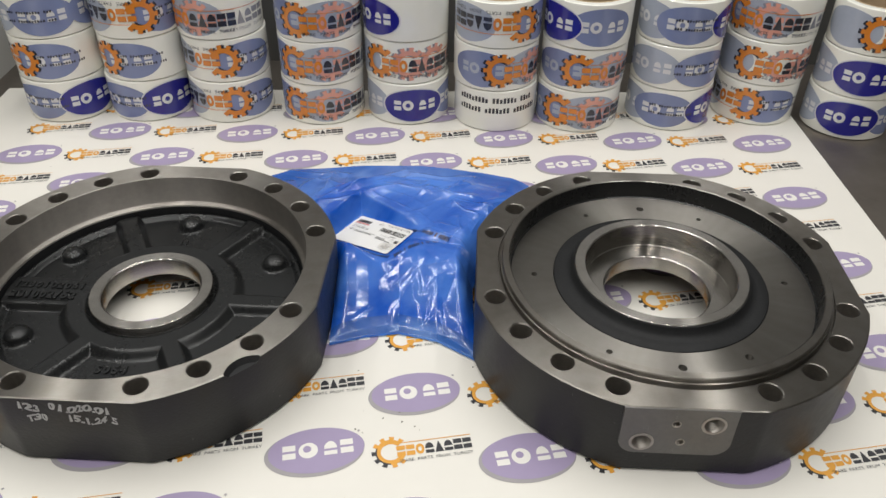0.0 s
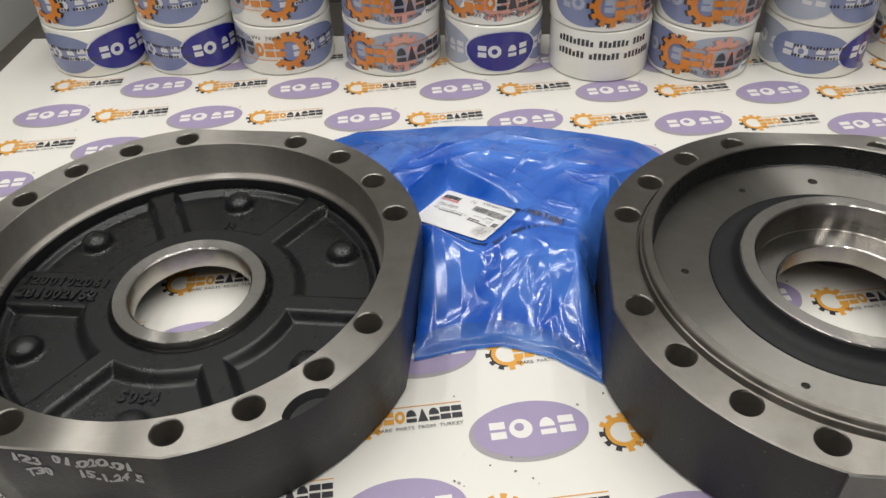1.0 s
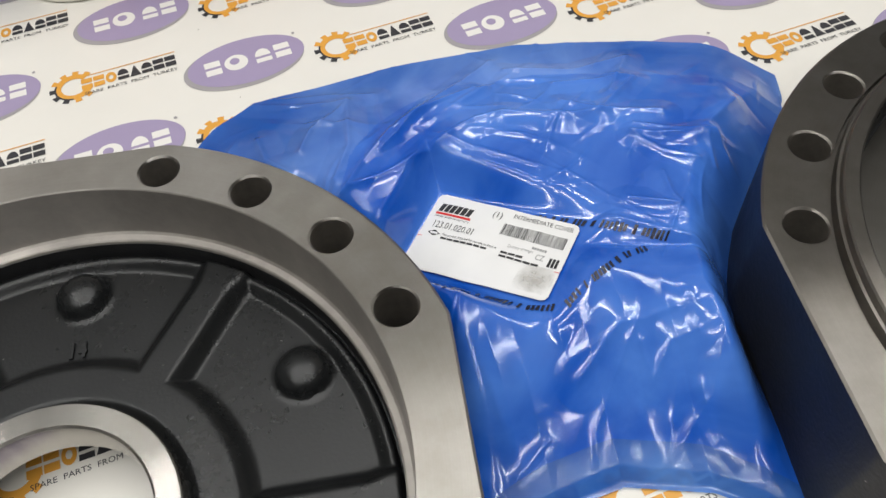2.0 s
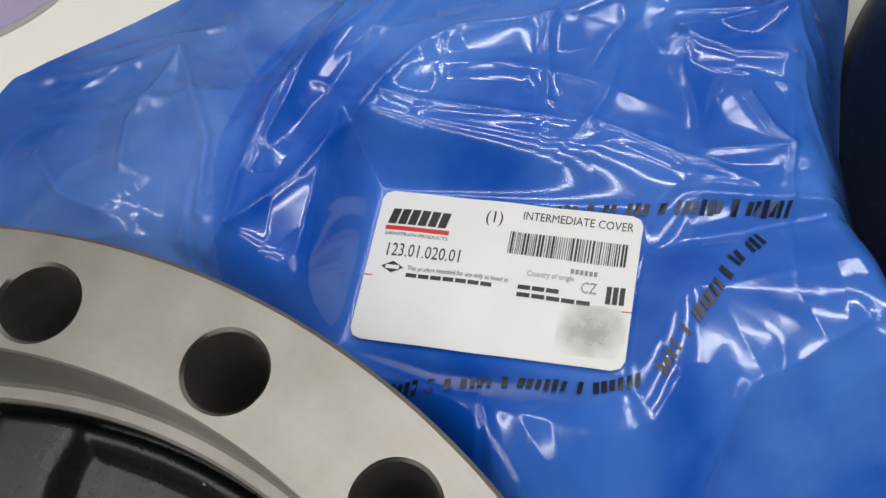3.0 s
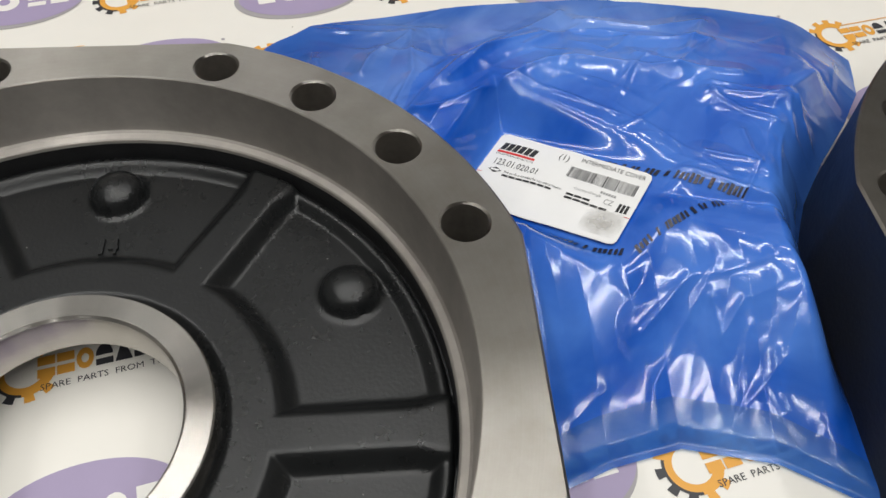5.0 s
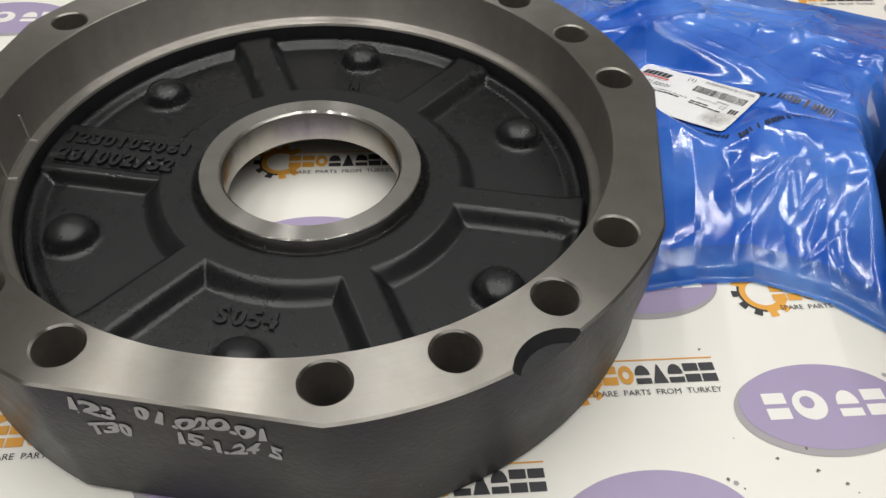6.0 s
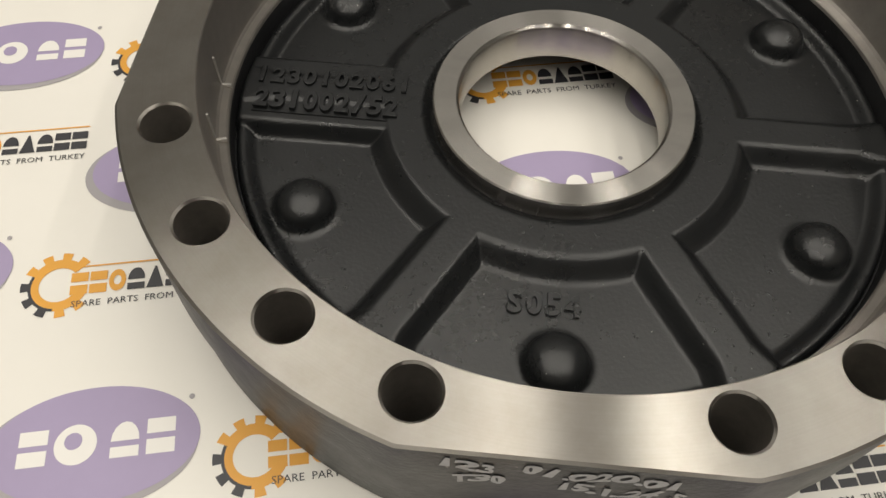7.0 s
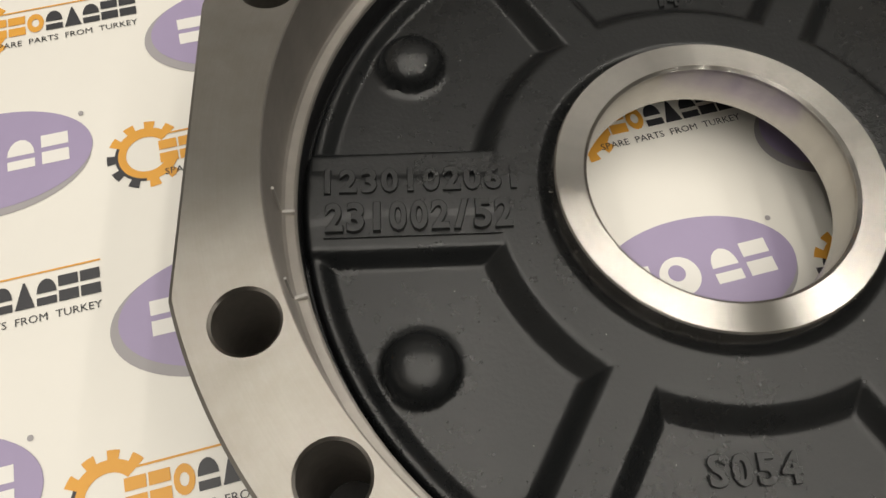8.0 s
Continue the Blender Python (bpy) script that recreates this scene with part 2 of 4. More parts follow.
def soft_stain(name, colour):
    """A smudge that fades out towards its edge, broken up by noise."""
    m = bpy.data.materials.new(name)
    m.use_nodes = True
    nt = m.node_tree
    b = nt.nodes["Principled BSDF"]
    b.inputs["Base Color"].default_value = colour + (1,)
    b.inputs["Roughness"].default_value = 0.7
    tc = nt.nodes.new("ShaderNodeTexCoord")
    mp = nt.nodes.new("ShaderNodeMapping")
    mp.inputs["Location"].default_value = (-1, -1, 0)
    mp.inputs["Scale"].default_value = (2, 2, 0)
    g = nt.nodes.new("ShaderNodeTexGradient")
    g.gradient_type = "SPHERICAL"
    n = nt.nodes.new("ShaderNodeTexNoise")
    n.inputs["Scale"].default_value = 2.2
    n.inputs["Detail"].default_value = 3
    mu = nt.nodes.new("ShaderNodeMath")
    mu.operation = "MULTIPLY"
    mr = nt.nodes.new("ShaderNodeMapRange")
    mr.inputs["From Min"].default_value = 0.05
    mr.inputs["From Max"].default_value = 0.75
    tr = nt.nodes.new("ShaderNodeBsdfTransparent")
    ms = nt.nodes.new("ShaderNodeMixShader")
    nt.links.new(tc.outputs["Generated"], mp.inputs["Vector"])
    nt.links.new(mp.outputs["Vector"], g.inputs["Vector"])
    nt.links.new(mp.outputs["Vector"], n.inputs["Vector"])
    nt.links.new(g.outputs["Fac"], mu.inputs[0])
    nt.links.new(n.outputs["Fac"], mu.inputs[1])
    nt.links.new(mu.outputs[0], mr.inputs["Value"])
    nt.links.new(mr.outputs["Result"], ms.inputs[0])
    nt.links.new(tr.outputs[0], ms.inputs[1])
    nt.links.new(b.outputs[0], ms.inputs[2])
    nt.links.new(ms.outputs[0], nt.nodes["Material Output"].inputs[0])
    return m


M_STAIN = soft_stain("grey_smudge", (0.46, 0.445, 0.415))
M_BAG = film_material("blue_plastic_film", (0.022, 0.138, 0.60), 0.0, 0.12)
M_FILM = film_material("thin_blue_film", (0.04, 0.185, 0.66), 0.32, 0.17)
# see-through bag film, made paler: whitish reflections put into its colour
M_SHEEN_FILM = film_material("pale_sheen_blue_film", (0.045, 0.175, 0.61), 0.24, 0.13, True)


# ---- mesh helpers ----
def finish(me, mats, smooth=35):
    for m in mats:
        me.materials.append(m)
    if smooth:
        for p in me.polygons:
            p.use_smooth = True
        me.set_sharp_from_angle(angle=radians(smooth))
    me.update()


def part(name, bm, material, parent=None, label="", smooth=35):
    me = bpy.data.meshes.new(name)
    bm.to_mesh(me)
    bm.free()
    finish(me, material if isinstance(material, (list, tuple)) else [material], smooth)
    ob = new(name, me)
    if parent is not None:
        ob.parent = parent
    if label:
        ob["label"] = label
    return ob


def raw(name, verts, faces, material, parent=None, label="", smooth=35, index=None):
    me = bpy.data.meshes.new(name)
    me.from_pydata([tuple(v) for v in verts], [], faces)
    if index is not None:
        me.polygons.foreach_set("material_index", index)
    finish(me, material if isinstance(material, (list, tuple)) else [material], smooth)
    ob = new(name, me)
    if parent is not None:
        ob.parent = parent
    if label:
        ob["label"] = label
    return ob


def thing(name, m, label, category, group="", kind=""):
    ob = new(name)
    ob.empty_display_size = 0.02
    ob.matrix_world = m
    return tagged(ob, label, category, group, kind)


def lathe(profile, seg=240, outline=None, closed=True):
    """Verts and faces of a turned solid. profile: (r, z, outer), outer radii follow the outline."""
    verts, faces = [], []
    n = len(profile)
    for i in range(seg):
        a = 2 * math.pi * i / seg
        k = outline(a) if outline else 1.0
        c, s = math.cos(a), math.sin(a)
        for p in profile:
            r = p[0] * (k if len(p) > 2 and p[2] else 1.0)
            verts.append((r * c, r * s, p[1]))
    last = n if closed else n - 1
    for i in range(seg):
        j = (i + 1) % seg
        for q in range(last):
            w = (q + 1) % n
            faces.append((i * n + q, j * n + q, j * n + w, i * n + w))
    return verts, faces


def box(bm, x0, x1, y0, y1, z0, z1):
    vs = [bm.verts.new(v) for v in ((x0, y0, z0), (x1, y0, z0), (x1, y1, z0), (x0, y1, z0), (x0, y0, z1), (x1, y0, z1), (x1, y1, z1), (x0, y1, z1))]
    for f in ((3, 2, 1, 0), (4, 5, 6, 7), (0, 1, 5, 4), (1, 2, 6, 5), (2, 3, 7, 6), (3, 0, 4, 7)):
        bm.faces.new([vs[i] for i in f])


def text_outline(words, depth=0.0, bevel=0.0, res=3, offset=0.0):
    """Verts and faces of words set in the built-in font, scaled to a unit of cap height."""
    cu = bpy.data.curves.new("words", "FONT")
    cu.body, cu.extrude, cu.bevel_depth, cu.resolution_u = words, depth, bevel, res
    cu.offset = offset
    ob = bpy.data.objects.new("words", cu)
    scene.collection.objects.link(ob)
    dg = bpy.context.evaluated_depsgraph_get()
    me = bpy.data.meshes.new_from_object(ob.evaluated_get(dg))
    v = np.array([tuple(x.co) for x in me.vertices])
    f = [tuple(p.vertices) for p in me.polygons]
    bpy.data.objects.remove(ob)
    bpy.data.curves.remove(cu)
    bpy.data.meshes.remove(me)
    return v, f


class Flat:
    """Collects flat print shapes in layers, each with a material index."""

    def __init__(self):
        self.v, self.f, self.i = [], [], []

    def poly(self, pts, z, k):
        b = len(self.v)
        self.v += [(x, y, z) for x, y in pts]
        self.f.append(tuple(range(b, b + len(pts))))
        self.i.append(k)

    def ellipse(self, cx, cy, a, b, z, k, cols=28):
        base = len(self.v)
        for i in range(cols + 1):
            t = math.pi * i / cols
            x, h = -a * math.cos(t), b * math.sin(t)
            self.v += [(cx + x, cy - h, z), (cx + x, cy + h, z)]
        for i in range(cols):
            q = base + 2 * i
            self.f.append((q, q + 2, q + 3, q + 1))
            self.i.append(k)

    def bar(self, x0, y0, x1, y1, z, k, slant=0.0, step=0.006):
        n = max(1, int(abs(x1 - x0) / step))
        for i in range(n):
            a, b = x0 + (x1 - x0) * i / n, x0 + (x1 - x0) * (i + 1) / n
            s = slant * (y1 - y0)
            self.poly([(a, y0), (b, y0), (b + s, y1), (a + s, y1)], z, k)

    def gear(self, cx, cy, r, z, k_left, k_right, teeth=9, a0=40, a1=335):
        """An open toothed ring, dark on its outer left half."""
        n = 54
        for i in range(n):
            t0, t1 = [radians(a0 + (a1 - a0) * (i + d) / n) for d in (0, 1)]
            ph = (i * teeth / n) % 1.0
            ro = r * (1.0 if ph < 0.5 else 0.8)
            k = k_left if 150 < math.degrees(t0) < 262 else k_right
            ri = r * 0.52
            mid = r * 0.72
            self.poly([(cx + q * math.cos(t), cy + q * math.sin(t)) for q, t in ((mid, t0), (ro, t0), (ro, t1), (mid, t1))], z, k)
            self.poly([(cx + q * math.cos(t), cy + q * math.sin(t)) for q, t in ((ri, t0), (mid, t0), (mid, t1), (ri, t1))], z, k_right)

    def shape(self, kind, x, y0, w, h, z, k):
        """One plain shape standing on y0: a pair of bars, a dome on a bar, a wedge or a ring."""
        if kind == "block":
            self.bar(x, y0, x + w, y0 + h * 0.42, z, k, step=0.004)
            self.bar(x, y0 + h * 0.58, x + w, y0 + h, z, k, step=0.004)
        elif kind == "wedge":
            for i in range(4):
                a, b = i / 4, (i + 1) / 4
                self.poly([(x + w * 0.45 * a, y0 + h * a), (x + w * (1 - 0.45 * a), y0 + h * a), (x + w * (1 - 0.45 * b), y0 + h * b), (x + w * 0.45 * b, y0 + h * b)], z, k)
        elif kind == "arch":
            self.bar(x, y0, x + w, y0 + 0.30 * h, z, k, step=0.004)
            for i in range(8):
                t0, t1 = math.pi * i / 8, math.pi * (i + 1) / 8
                self.poly([(x + w / 2, y0 + 0.46 * h), (x + w / 2 + 0.5 * w * math.cos(t0), y0 + 0.46 * h + 0.54 * h * math.sin(t0)), (x + w / 2 + 0.5 * w * math.cos(t1), y0 + 0.46 * h + 0.54 * h * math.sin(t1))], z, k)
        elif kind == "disc":
            for i in range(16):
                t0, t1 = math.pi * i / 8, math.pi * (i + 1) / 8
                self.poly([(x + w / 2 + q * w * math.cos(t), y0 + h / 2 + q * h * math.sin(t)) for q, t in ((0.22, t0), (0.5, t0), (0.5, t1), (0.22, t1))], z, k)

    def words(self, text, x, y, h, z, k, width=None, slant=0.0):
        v, f = text_outline(text, res=2)
        v = v - np.array([v[:, 0].min(), 0, 0])
        s = h / 0.69
        sx = s if width is None else width / max(1e-6, v[:, 0].max())
        b = len(self.v)
        self.v += [(x + a * sx + slant * c * s, y + c * s, z) for a, c, _ in v]
        self.f += [tuple(b + q for q in p) for p in f]
        self.i += [k] * len(f)

    def turned(self, deg):
        c, s = math.cos(radians(deg)), math.sin(radians(deg))
        self.v = [(x * c - y * s, x * s + y * c, z) for x, y, z in self.v]
        return self


# ---- room: unseen shell, added for the steel to reflect ----
def room():
    def slab(name, label, cat, dims, m):
        bm = bmesh.new()
        box(bm, *dims)
        return tagged(part(name, bm, m, smooth=0), label, cat, kind="structure")
    slab("floor", "grey floor, unseen, added to close the room", "floor", (-2.2, 3.0, -2.4, 2.0, -1.0, -0.9), M_FLOOR)
    slab("ceiling", "plain white ceiling, unseen, added for the steel to reflect", "ceiling", (-2.2, 3.0, -2.4, 2.0, 1.8, 1.9), M_CEIL)
    slab("unseen_wall_north", "unseen grey wall added behind the worktop for reflections", "wall", (-2.2, 3.0, 1.9, 2.0, -0.9, 1.8), M_BACK)
    slab("unseen_wall_south", "plain grey wall, unseen, added for reflections", "wall", (-2.2, 3.0, -2.5, -2.4, -0.9, 1.8), M_WALL)
    slab("unseen_wall_west", "plain grey wall, unseen, added for reflections", "wall", (-2.3, -2.2, -2.4, 2.0, -0.9, 1.8), M_WALL)
    slab("unseen_wall_east", "plain grey wall, unseen, added for reflections", "wall", (3.0, 3.1, -2.4, 2.0, -0.9, 1.8), M_WALL)


room()


def worktop():
    t = thing("worktop", pose(0.3, 0.85, -0.9), "brushed steel worktop under a white paper sheet", "table")
    bm = bmesh.new()
    box(bm, -0.75, 1.05, -0.42, 0.62, 0.858, 0.8985)
    bmesh.ops.bevel(bm, geom=bm.edges[:], offset=0.004, segments=2, affect="EDGES")
    part("top", bm, M_TABLE, t)
    for x in (-0.68, 0.98):
        for y in (-0.36, 0.55):
            bm = bmesh.new()
            box(bm, x - 0.025, x + 0.025, y - 0.025, y + 0.025, 0.0, 0.858)
            part("leg", bm, M_TABLE, t)
    # upright panel at the side; at the back, a backing kept dark between stacks
    bm = bmesh.new()
    box(bm, -0.75, 1.05, 0.57, 0.62, 0.8985, 1.15)
    part("dark_backing", bm, M_BACKING, t, "dark upright backing behind the tape stacks")
    bm = bmesh.new()
    box(bm, -0.535, -0.50, 0.28, 0.57, 0.8985, 1.15)
    part("side_panel", bm, M_WALL, t, "light grey side panel")


worktop()

# ---- printed paper sheet ----
PITCH_X, PITCH_Y, SHEET_TURN = 0.1416, 0.0540, -1.56


LOGO_TURN = 11
MARK_SHAPES = ("block", "block", "disc", "arch", "wedge", "arch", "block", "block")


def oval_pieces():
    """The printed oval and the pale shapes on it, each with its materials."""
    out = []
    p = Flat()
    p.ellipse(-0.0015, -0.0018, 0.0330, 0.0195, 0.00012, 1)
    p.ellipse(0, 0, 0.0320, 0.0185, 0.00022, 0)
    out.append(("printed_oval", p, [M_LILAC, M_GREYINK]))
    for x, kind in ((-0.0225, "block"), (0.0050, "arch"), (0.0158, "block")):
        p = Flat()
        p.shape(kind, x, -0.0053, 0.0086, 0.0113, 0.00032, 0)
        out.append(("pale_block", p, [M_WHITEINK]))
    p = Flat()
    p.ellipse(-0.0055, 0.0003, 0.0064, 0.0064, 0.00032, 0, 18)
    p.ellipse(-0.0062, 0.0014, 0.0027, 0.0027, 0.00042, 1, 12)
    out.append(("pale_disc", p, [M_WHITEINK, M_LILAC]))
    p = Flat()
    p.ellipse(0.0290, 0.0120, 0.0009, 0.0009, 0.00022, 0, 8)
    out.append(("dot", p, [M_GREYINK]))
    return out


def mark_pieces():
    out = []
    p = Flat()
    p.gear(-0.0010, 0.0000, 0.0128, 0.00012, 1, 0)
    out.append(("printed_gear", p, [M_ORANGE, M_BLACKINK]))
    x = 0.0030
    for i in range(8):
        p = Flat()
        p.shape(MARK_SHAPES[i], x, -0.0045, 0.0058, 0.0086, 0.00022, 0)
        out.append(("colour_block", p, [M_ORANGE if i < 3 else M_BLACKINK]))
        x += 0.0064
    p = Flat()
    p.bar(0.0060, 0.0062, 0.0540, 0.0068, 0.00022, 0)
    out.append(("orange_line", p, [M_ORANGE]))
    p = Flat()
    p.words("SPARE  PARTS  FROM  TURKEY", 0.0040, -0.0094, 0.0024, 0.00022, 0, width=0.0495)
    out.append(("tagline", p, [M_BLACKINK]))
    return out


def paper_sheet():
    t = thing("paper_sheet", pose(0, 0, 0), "white paper sheet printed with lilac ovals and orange gear marks", "paper")
    n, mm = 40, 34
    verts, faces = [], []
    for j in range(mm + 1):
        for i in range(n + 1):
            x, y = -0.176 + (0.756 + 0.176) * i / n, 0.50 + (1.33 - 0.50) * j / mm
            verts.append((x, y, 0.0))
    for j in range(mm):
        for i in range(n):
            a = j * (n + 1) + i
            faces.append((a, a + 1, a + n + 2, a + n + 1))
    k = len(verts)
    verts += [(-0.176, 0.50, -0.0012), (0.756, 0.50, -0.0012), (0.756, 1.33, -0.0012), (-0.176, 1.33, -0.0012)]
    faces += [(k + 3, k + 2, k + 1, k), (k, k + 1, n, 0), (k + 1, k + 2, (mm + 1) * (n + 1) - 1, n), (k + 2, k + 3, mm * (n + 1), (mm + 1) * (n + 1) - 1), (k + 3, k, 0, mm * (n + 1))]
    raw("sheet", verts, faces, M_PAPER, t, smooth=30)
    return t


sheet = paper_sheet()


# ---- covers ----
R_OUT, FLAT_D, R_BOLT, RIM_Z = 0.1436, 0.1374, 0.1294, 0.0605
A_BOLT = (21.4, 38.4, 55.4, 72.4)


def outline(a):
    q = (a + math.pi / 4) % (math.pi / 2) - math.pi / 4
    return min(1.0, FLAT_D / R_OUT / math.cos(q))


def smooth(a, b, x):
    t = np.clip((x - a) / (b - a), 0, 1)
    return t * t * (3 - 2 * t)


def drilled(name, profile, holes, parent, mats, choose, label="", cutters=()):
    """A turned solid with holes cut through it. holes: (x, y, r, z0, z1)."""
    v, f = lathe(profile, 360, outline)
    body = raw(name, v, f, [], None, smooth=0)
    bm = bmesh.new()
    for x, y, r, z0, z1 in holes:
        if r < 0.005:
            bmesh.ops.create_cone(bm, cap_ends=True, segments=32, radius1=r, radius2=r, depth=z1 - z0, matrix=Matrix.Translation((x, y, (z0 + z1) / 2)))
            continue
        # a bolt hole with a chamfered mouth
        rings = []
        for rr, z in ((r, z0), (r, RIM_Z - 0.0007), (r + 0.0010, RIM_Z + 0.0003), (r + 0.0010, z1)):
            rings.append([bm.verts.new((x + rr * math.cos(math.pi * i / 16), y + rr * math.sin(math.pi * i / 16), z)) for i in range(32)])
        for lo, hi in zip(rings, rings[1:]):
            for i in range(32):
                bm.faces.new((lo[i], lo[(i + 1) % 32], hi[(i + 1) % 32], hi[i]))
        bm.faces.new(rings[0][::-1])
        bm.faces.new(rings[-1])
    for m, r, r2, depth in cutters:
        bmesh.ops.create_cone(bm, cap_ends=True, segments=32, radius1=r, radius2=r2, depth=depth, matrix=m)
    cut = part("cutter", bm, [], smooth=0)
    md = body.modifiers.new("cut", "BOOLEAN")
    md.operation, md.solver, md.object = "DIFFERENCE", "EXACT", cut
    dg = bpy.context.evaluated_depsgraph_get()
    me = bpy.data.meshes.new_from_object(body.evaluated_get(dg))
    bpy.data.objects.remove(body)
    bpy.data.objects.remove(cut)
    me.materials.clear()
    me.name = name
    for p in me.polygons:
        p.material_index = choose(p.center, p.normal)
    finish(me, mats, 28)
    for p in me.polygons:
        if abs(p.normal.z) > 0.999:
            p.use_smooth = False
    ob = new(name, me)
    ob.parent = parent
    if label:
        ob["label"] = label
    return ob


def bolt_holes(swap):
    out = []
    for k in range(4):
        for a in A_BOLT:
            b = {0: a, 1: 180 - a, 2: 180 + a, 3: -a}[k] + (90 if swap else 0)
            out.append((R_BOLT * math.cos(radians(b)), R_BOLT * math.sin(radians(b))))
    return out


def in_hole(c, centres, r):
    return any((c.x - x) ** 2 + (c.y - y) ** 2 < r * r for x, y in centres)


def cover_open():
    """The cover with its ribbed cast side up."""
    t = thing("intermediate_cover", pose(0.1257, 0.911, 0.0003, 0, 0, -3.1), "black cast cover, ribbed side up, bare steel bolt rim", "machine part")
    centres = bolt_holes(False)
    prof = [(0.1405, 0.0, 1), (0.1420, 0.002, 1), (0.1424, 0.026, 1), (R_OUT, 0.030, 1), (R_OUT, 0.0598, 1), (0.1427, RIM_Z, 1),
            (0.1200, RIM_Z), (0.1196, 0.0600), (0.1194, 0.0372), (0.1190, 0.0357), (0.1182, 0.0349), (0.1160, 0.0343), (0.1155, 0.0338), (0.1153, 0.0325), (0.1152, 0.0180), (0.0440, 0.0185), (0.0440, 0.0180), (0.1152, 0.0150), (0.1230, 0.0)]

    def choose(c, n):
        r = math.hypot(c.x, c.y)
        if in_hole(c, centres, 0.0082) and abs(n.z) < 0.5:
            return 3
        if r > 0.1199:
            return 1 if c.z > 0.0600 else 0
        if c.z > 0.0365:
            return 4
        if c.z > 0.0322:
            return 4
        return 0
    cut = [(Matrix.Translation((0.1540 * math.cos(radians(-45.5)), 0.1540 * math.sin(radians(-45.5)), 0.0593)), 0.0150, 0.0187, 0.0055)]
    drilled("casing", prof, [(x, y, 0.0074, 0.012, 0.08) for x, y in centres], t, [M_SIDE, M_MACH, M_BRIGHT, M_BORE, M_MACHD], choose, "black cast casing with a turned steel rim", cut)
    # ribbed floor
    nr, na = 110, 760
    r = np.linspace(0.0455, 0.1153, nr)[None, :]
    a = (np.arange(na) * 2 * math.pi / na)[:, None]
    top = np.zeros((na, nr))
    for k in range(6):
        d = a - radians(60 * k)
        across = np.abs(r * np.sin(d) + (0.0035 if k == 0 else 0.0))
        along = r * np.cos(d)
        half = 0.0050 + 0.0022 * smooth(0.102, 0.113, r)
        rib = (1 - smooth(half, half + 0.0072, across)) * (along > 0)
        top = np.maximum(top, rib)
    top = np.maximum(top, 1 - smooth(0.0610, 0.0695, r) + 0 * a)
    top = np.maximum(top, 0.55 * smooth(0.1070, 0.1120, r) + 0 * a)
    py = r * np.sin(a)
    pad = smooth(-0.0200, -0.0155, py) * (1 - smooth(0.0135, 0.0165, py)) * (np.cos(a) < 0)
    top = np.maximum(top, pad * 0.92)
    z = 0.0235 + 0.0062 * top
    z = z - 0.0030 * (1 - smooth(0.0455, 0.0500, r)) - 0.0040 * smooth(0.1130, 0.1152, r)
    for k in range(6):
        b = radians(30 + 60 * k)
        d = np.hypot(r * np.cos(a) - 0.0965 * math.cos(b), r * np.sin(a) - 0.0965 * math.sin(b))
        dome = np.sqrt(np.clip(1 - (d / 0.0098) ** 2, 0, 1))
        z = np.maximum(z, 0.0235 + 0.0078 * dome ** 0.8 + 0.0008 * (1 - smooth(0.0092, 0.0125, d)))
    verts = np.stack([r * np.cos(a), r * np.sin(a), z], -1).reshape(-1, 3)
    faces = [(i * nr + q, ((i + 1) % na) * nr + q, ((i + 1) % na) * nr + q + 1, i * nr + q + 1) for i in range(na) for q in range(nr - 1)]
    faces = [(f[0], f[3], f[2], f[1]) for f in faces]
    raw("ribbed_floor", verts.tolist(), faces, M_CAST, t, "black painted cast floor with six ribs and six studs", smooth=60)
    # bearing seat
    v, f = lathe([(0.0457, 0.0130), (0.0457, 0.0340), (0.0452, 0.0345), (0.0376, 0.0345), (0.0367, 0.0336), (0.0366, 0.0330), (0.0364, 0.0325), (0.0364, 0.0195), (0.0370, 0.0188), (0.0445, 0.0186)], 180)
    raw("bearing_seat", v, [q[::-1] for q in f], M_BRIGHT, t, "bright turned steel ring")
    # raised casting numbers
    for words, x, y, w, h, zz in (("1230102061", -0.1105, 0.0010, 0.0570, 0.0068, 0.0297), ("231002/52", -0.1085, -0.0108, 0.0515, 0.0080, 0.0296), ("S054", -0.0160, -0.0800, 0.0240, 0.0072, 0.0236), ("14", -0.004, 0.0700, 0.008, 0.0060, 0.0236)):
        for i, ch in enumerate(words):
            v, f = text_outline(ch, depth=0.07, bevel=0.02, offset=0.02)
            lo, hi = v[:, 0].min(), v[:, 0].max()
            cell = w / len(words)
            sx = min(h / 0.69, cell * 0.86 / (hi - lo))
            v = (v - np.array([(lo + hi) / 2, 0, 0])) * np.array([sx, h / 0.69, h / 0.69 * 1.15])
            raw("cast_digit", (v + np.array([x + cell * (i + 0.5), y, zz])).tolist(), f, M_CAST, t, smooth=40)
    # raised frame round the second number
    v, f = [], []
    ring = [(-0.0560 + 0.0058 * math.cos(q), -0.0068 + 0.0058 * math.sin(q)) for q in np.linspace(-1.57, 1.57, 14)] + [(-0.1085, -0.0010), (-0.1095, -0.0022)]
    ring = [(-0.1085, -0.0126)] + ring
    for i, (px, py) in enumerate(ring):
        v += [(px, py - 0.0005, 0.0288), (px, py, 0.0297), (px, py + 0.0005, 0.0288)]
        if i:
            k = 3 * i
            f += [(k - 3, k, k + 1, k - 2), (k - 2, k + 1, k + 2, k - 1)]
    raw("number_frame", v, f, M_CAST, t, "raised cast frame")
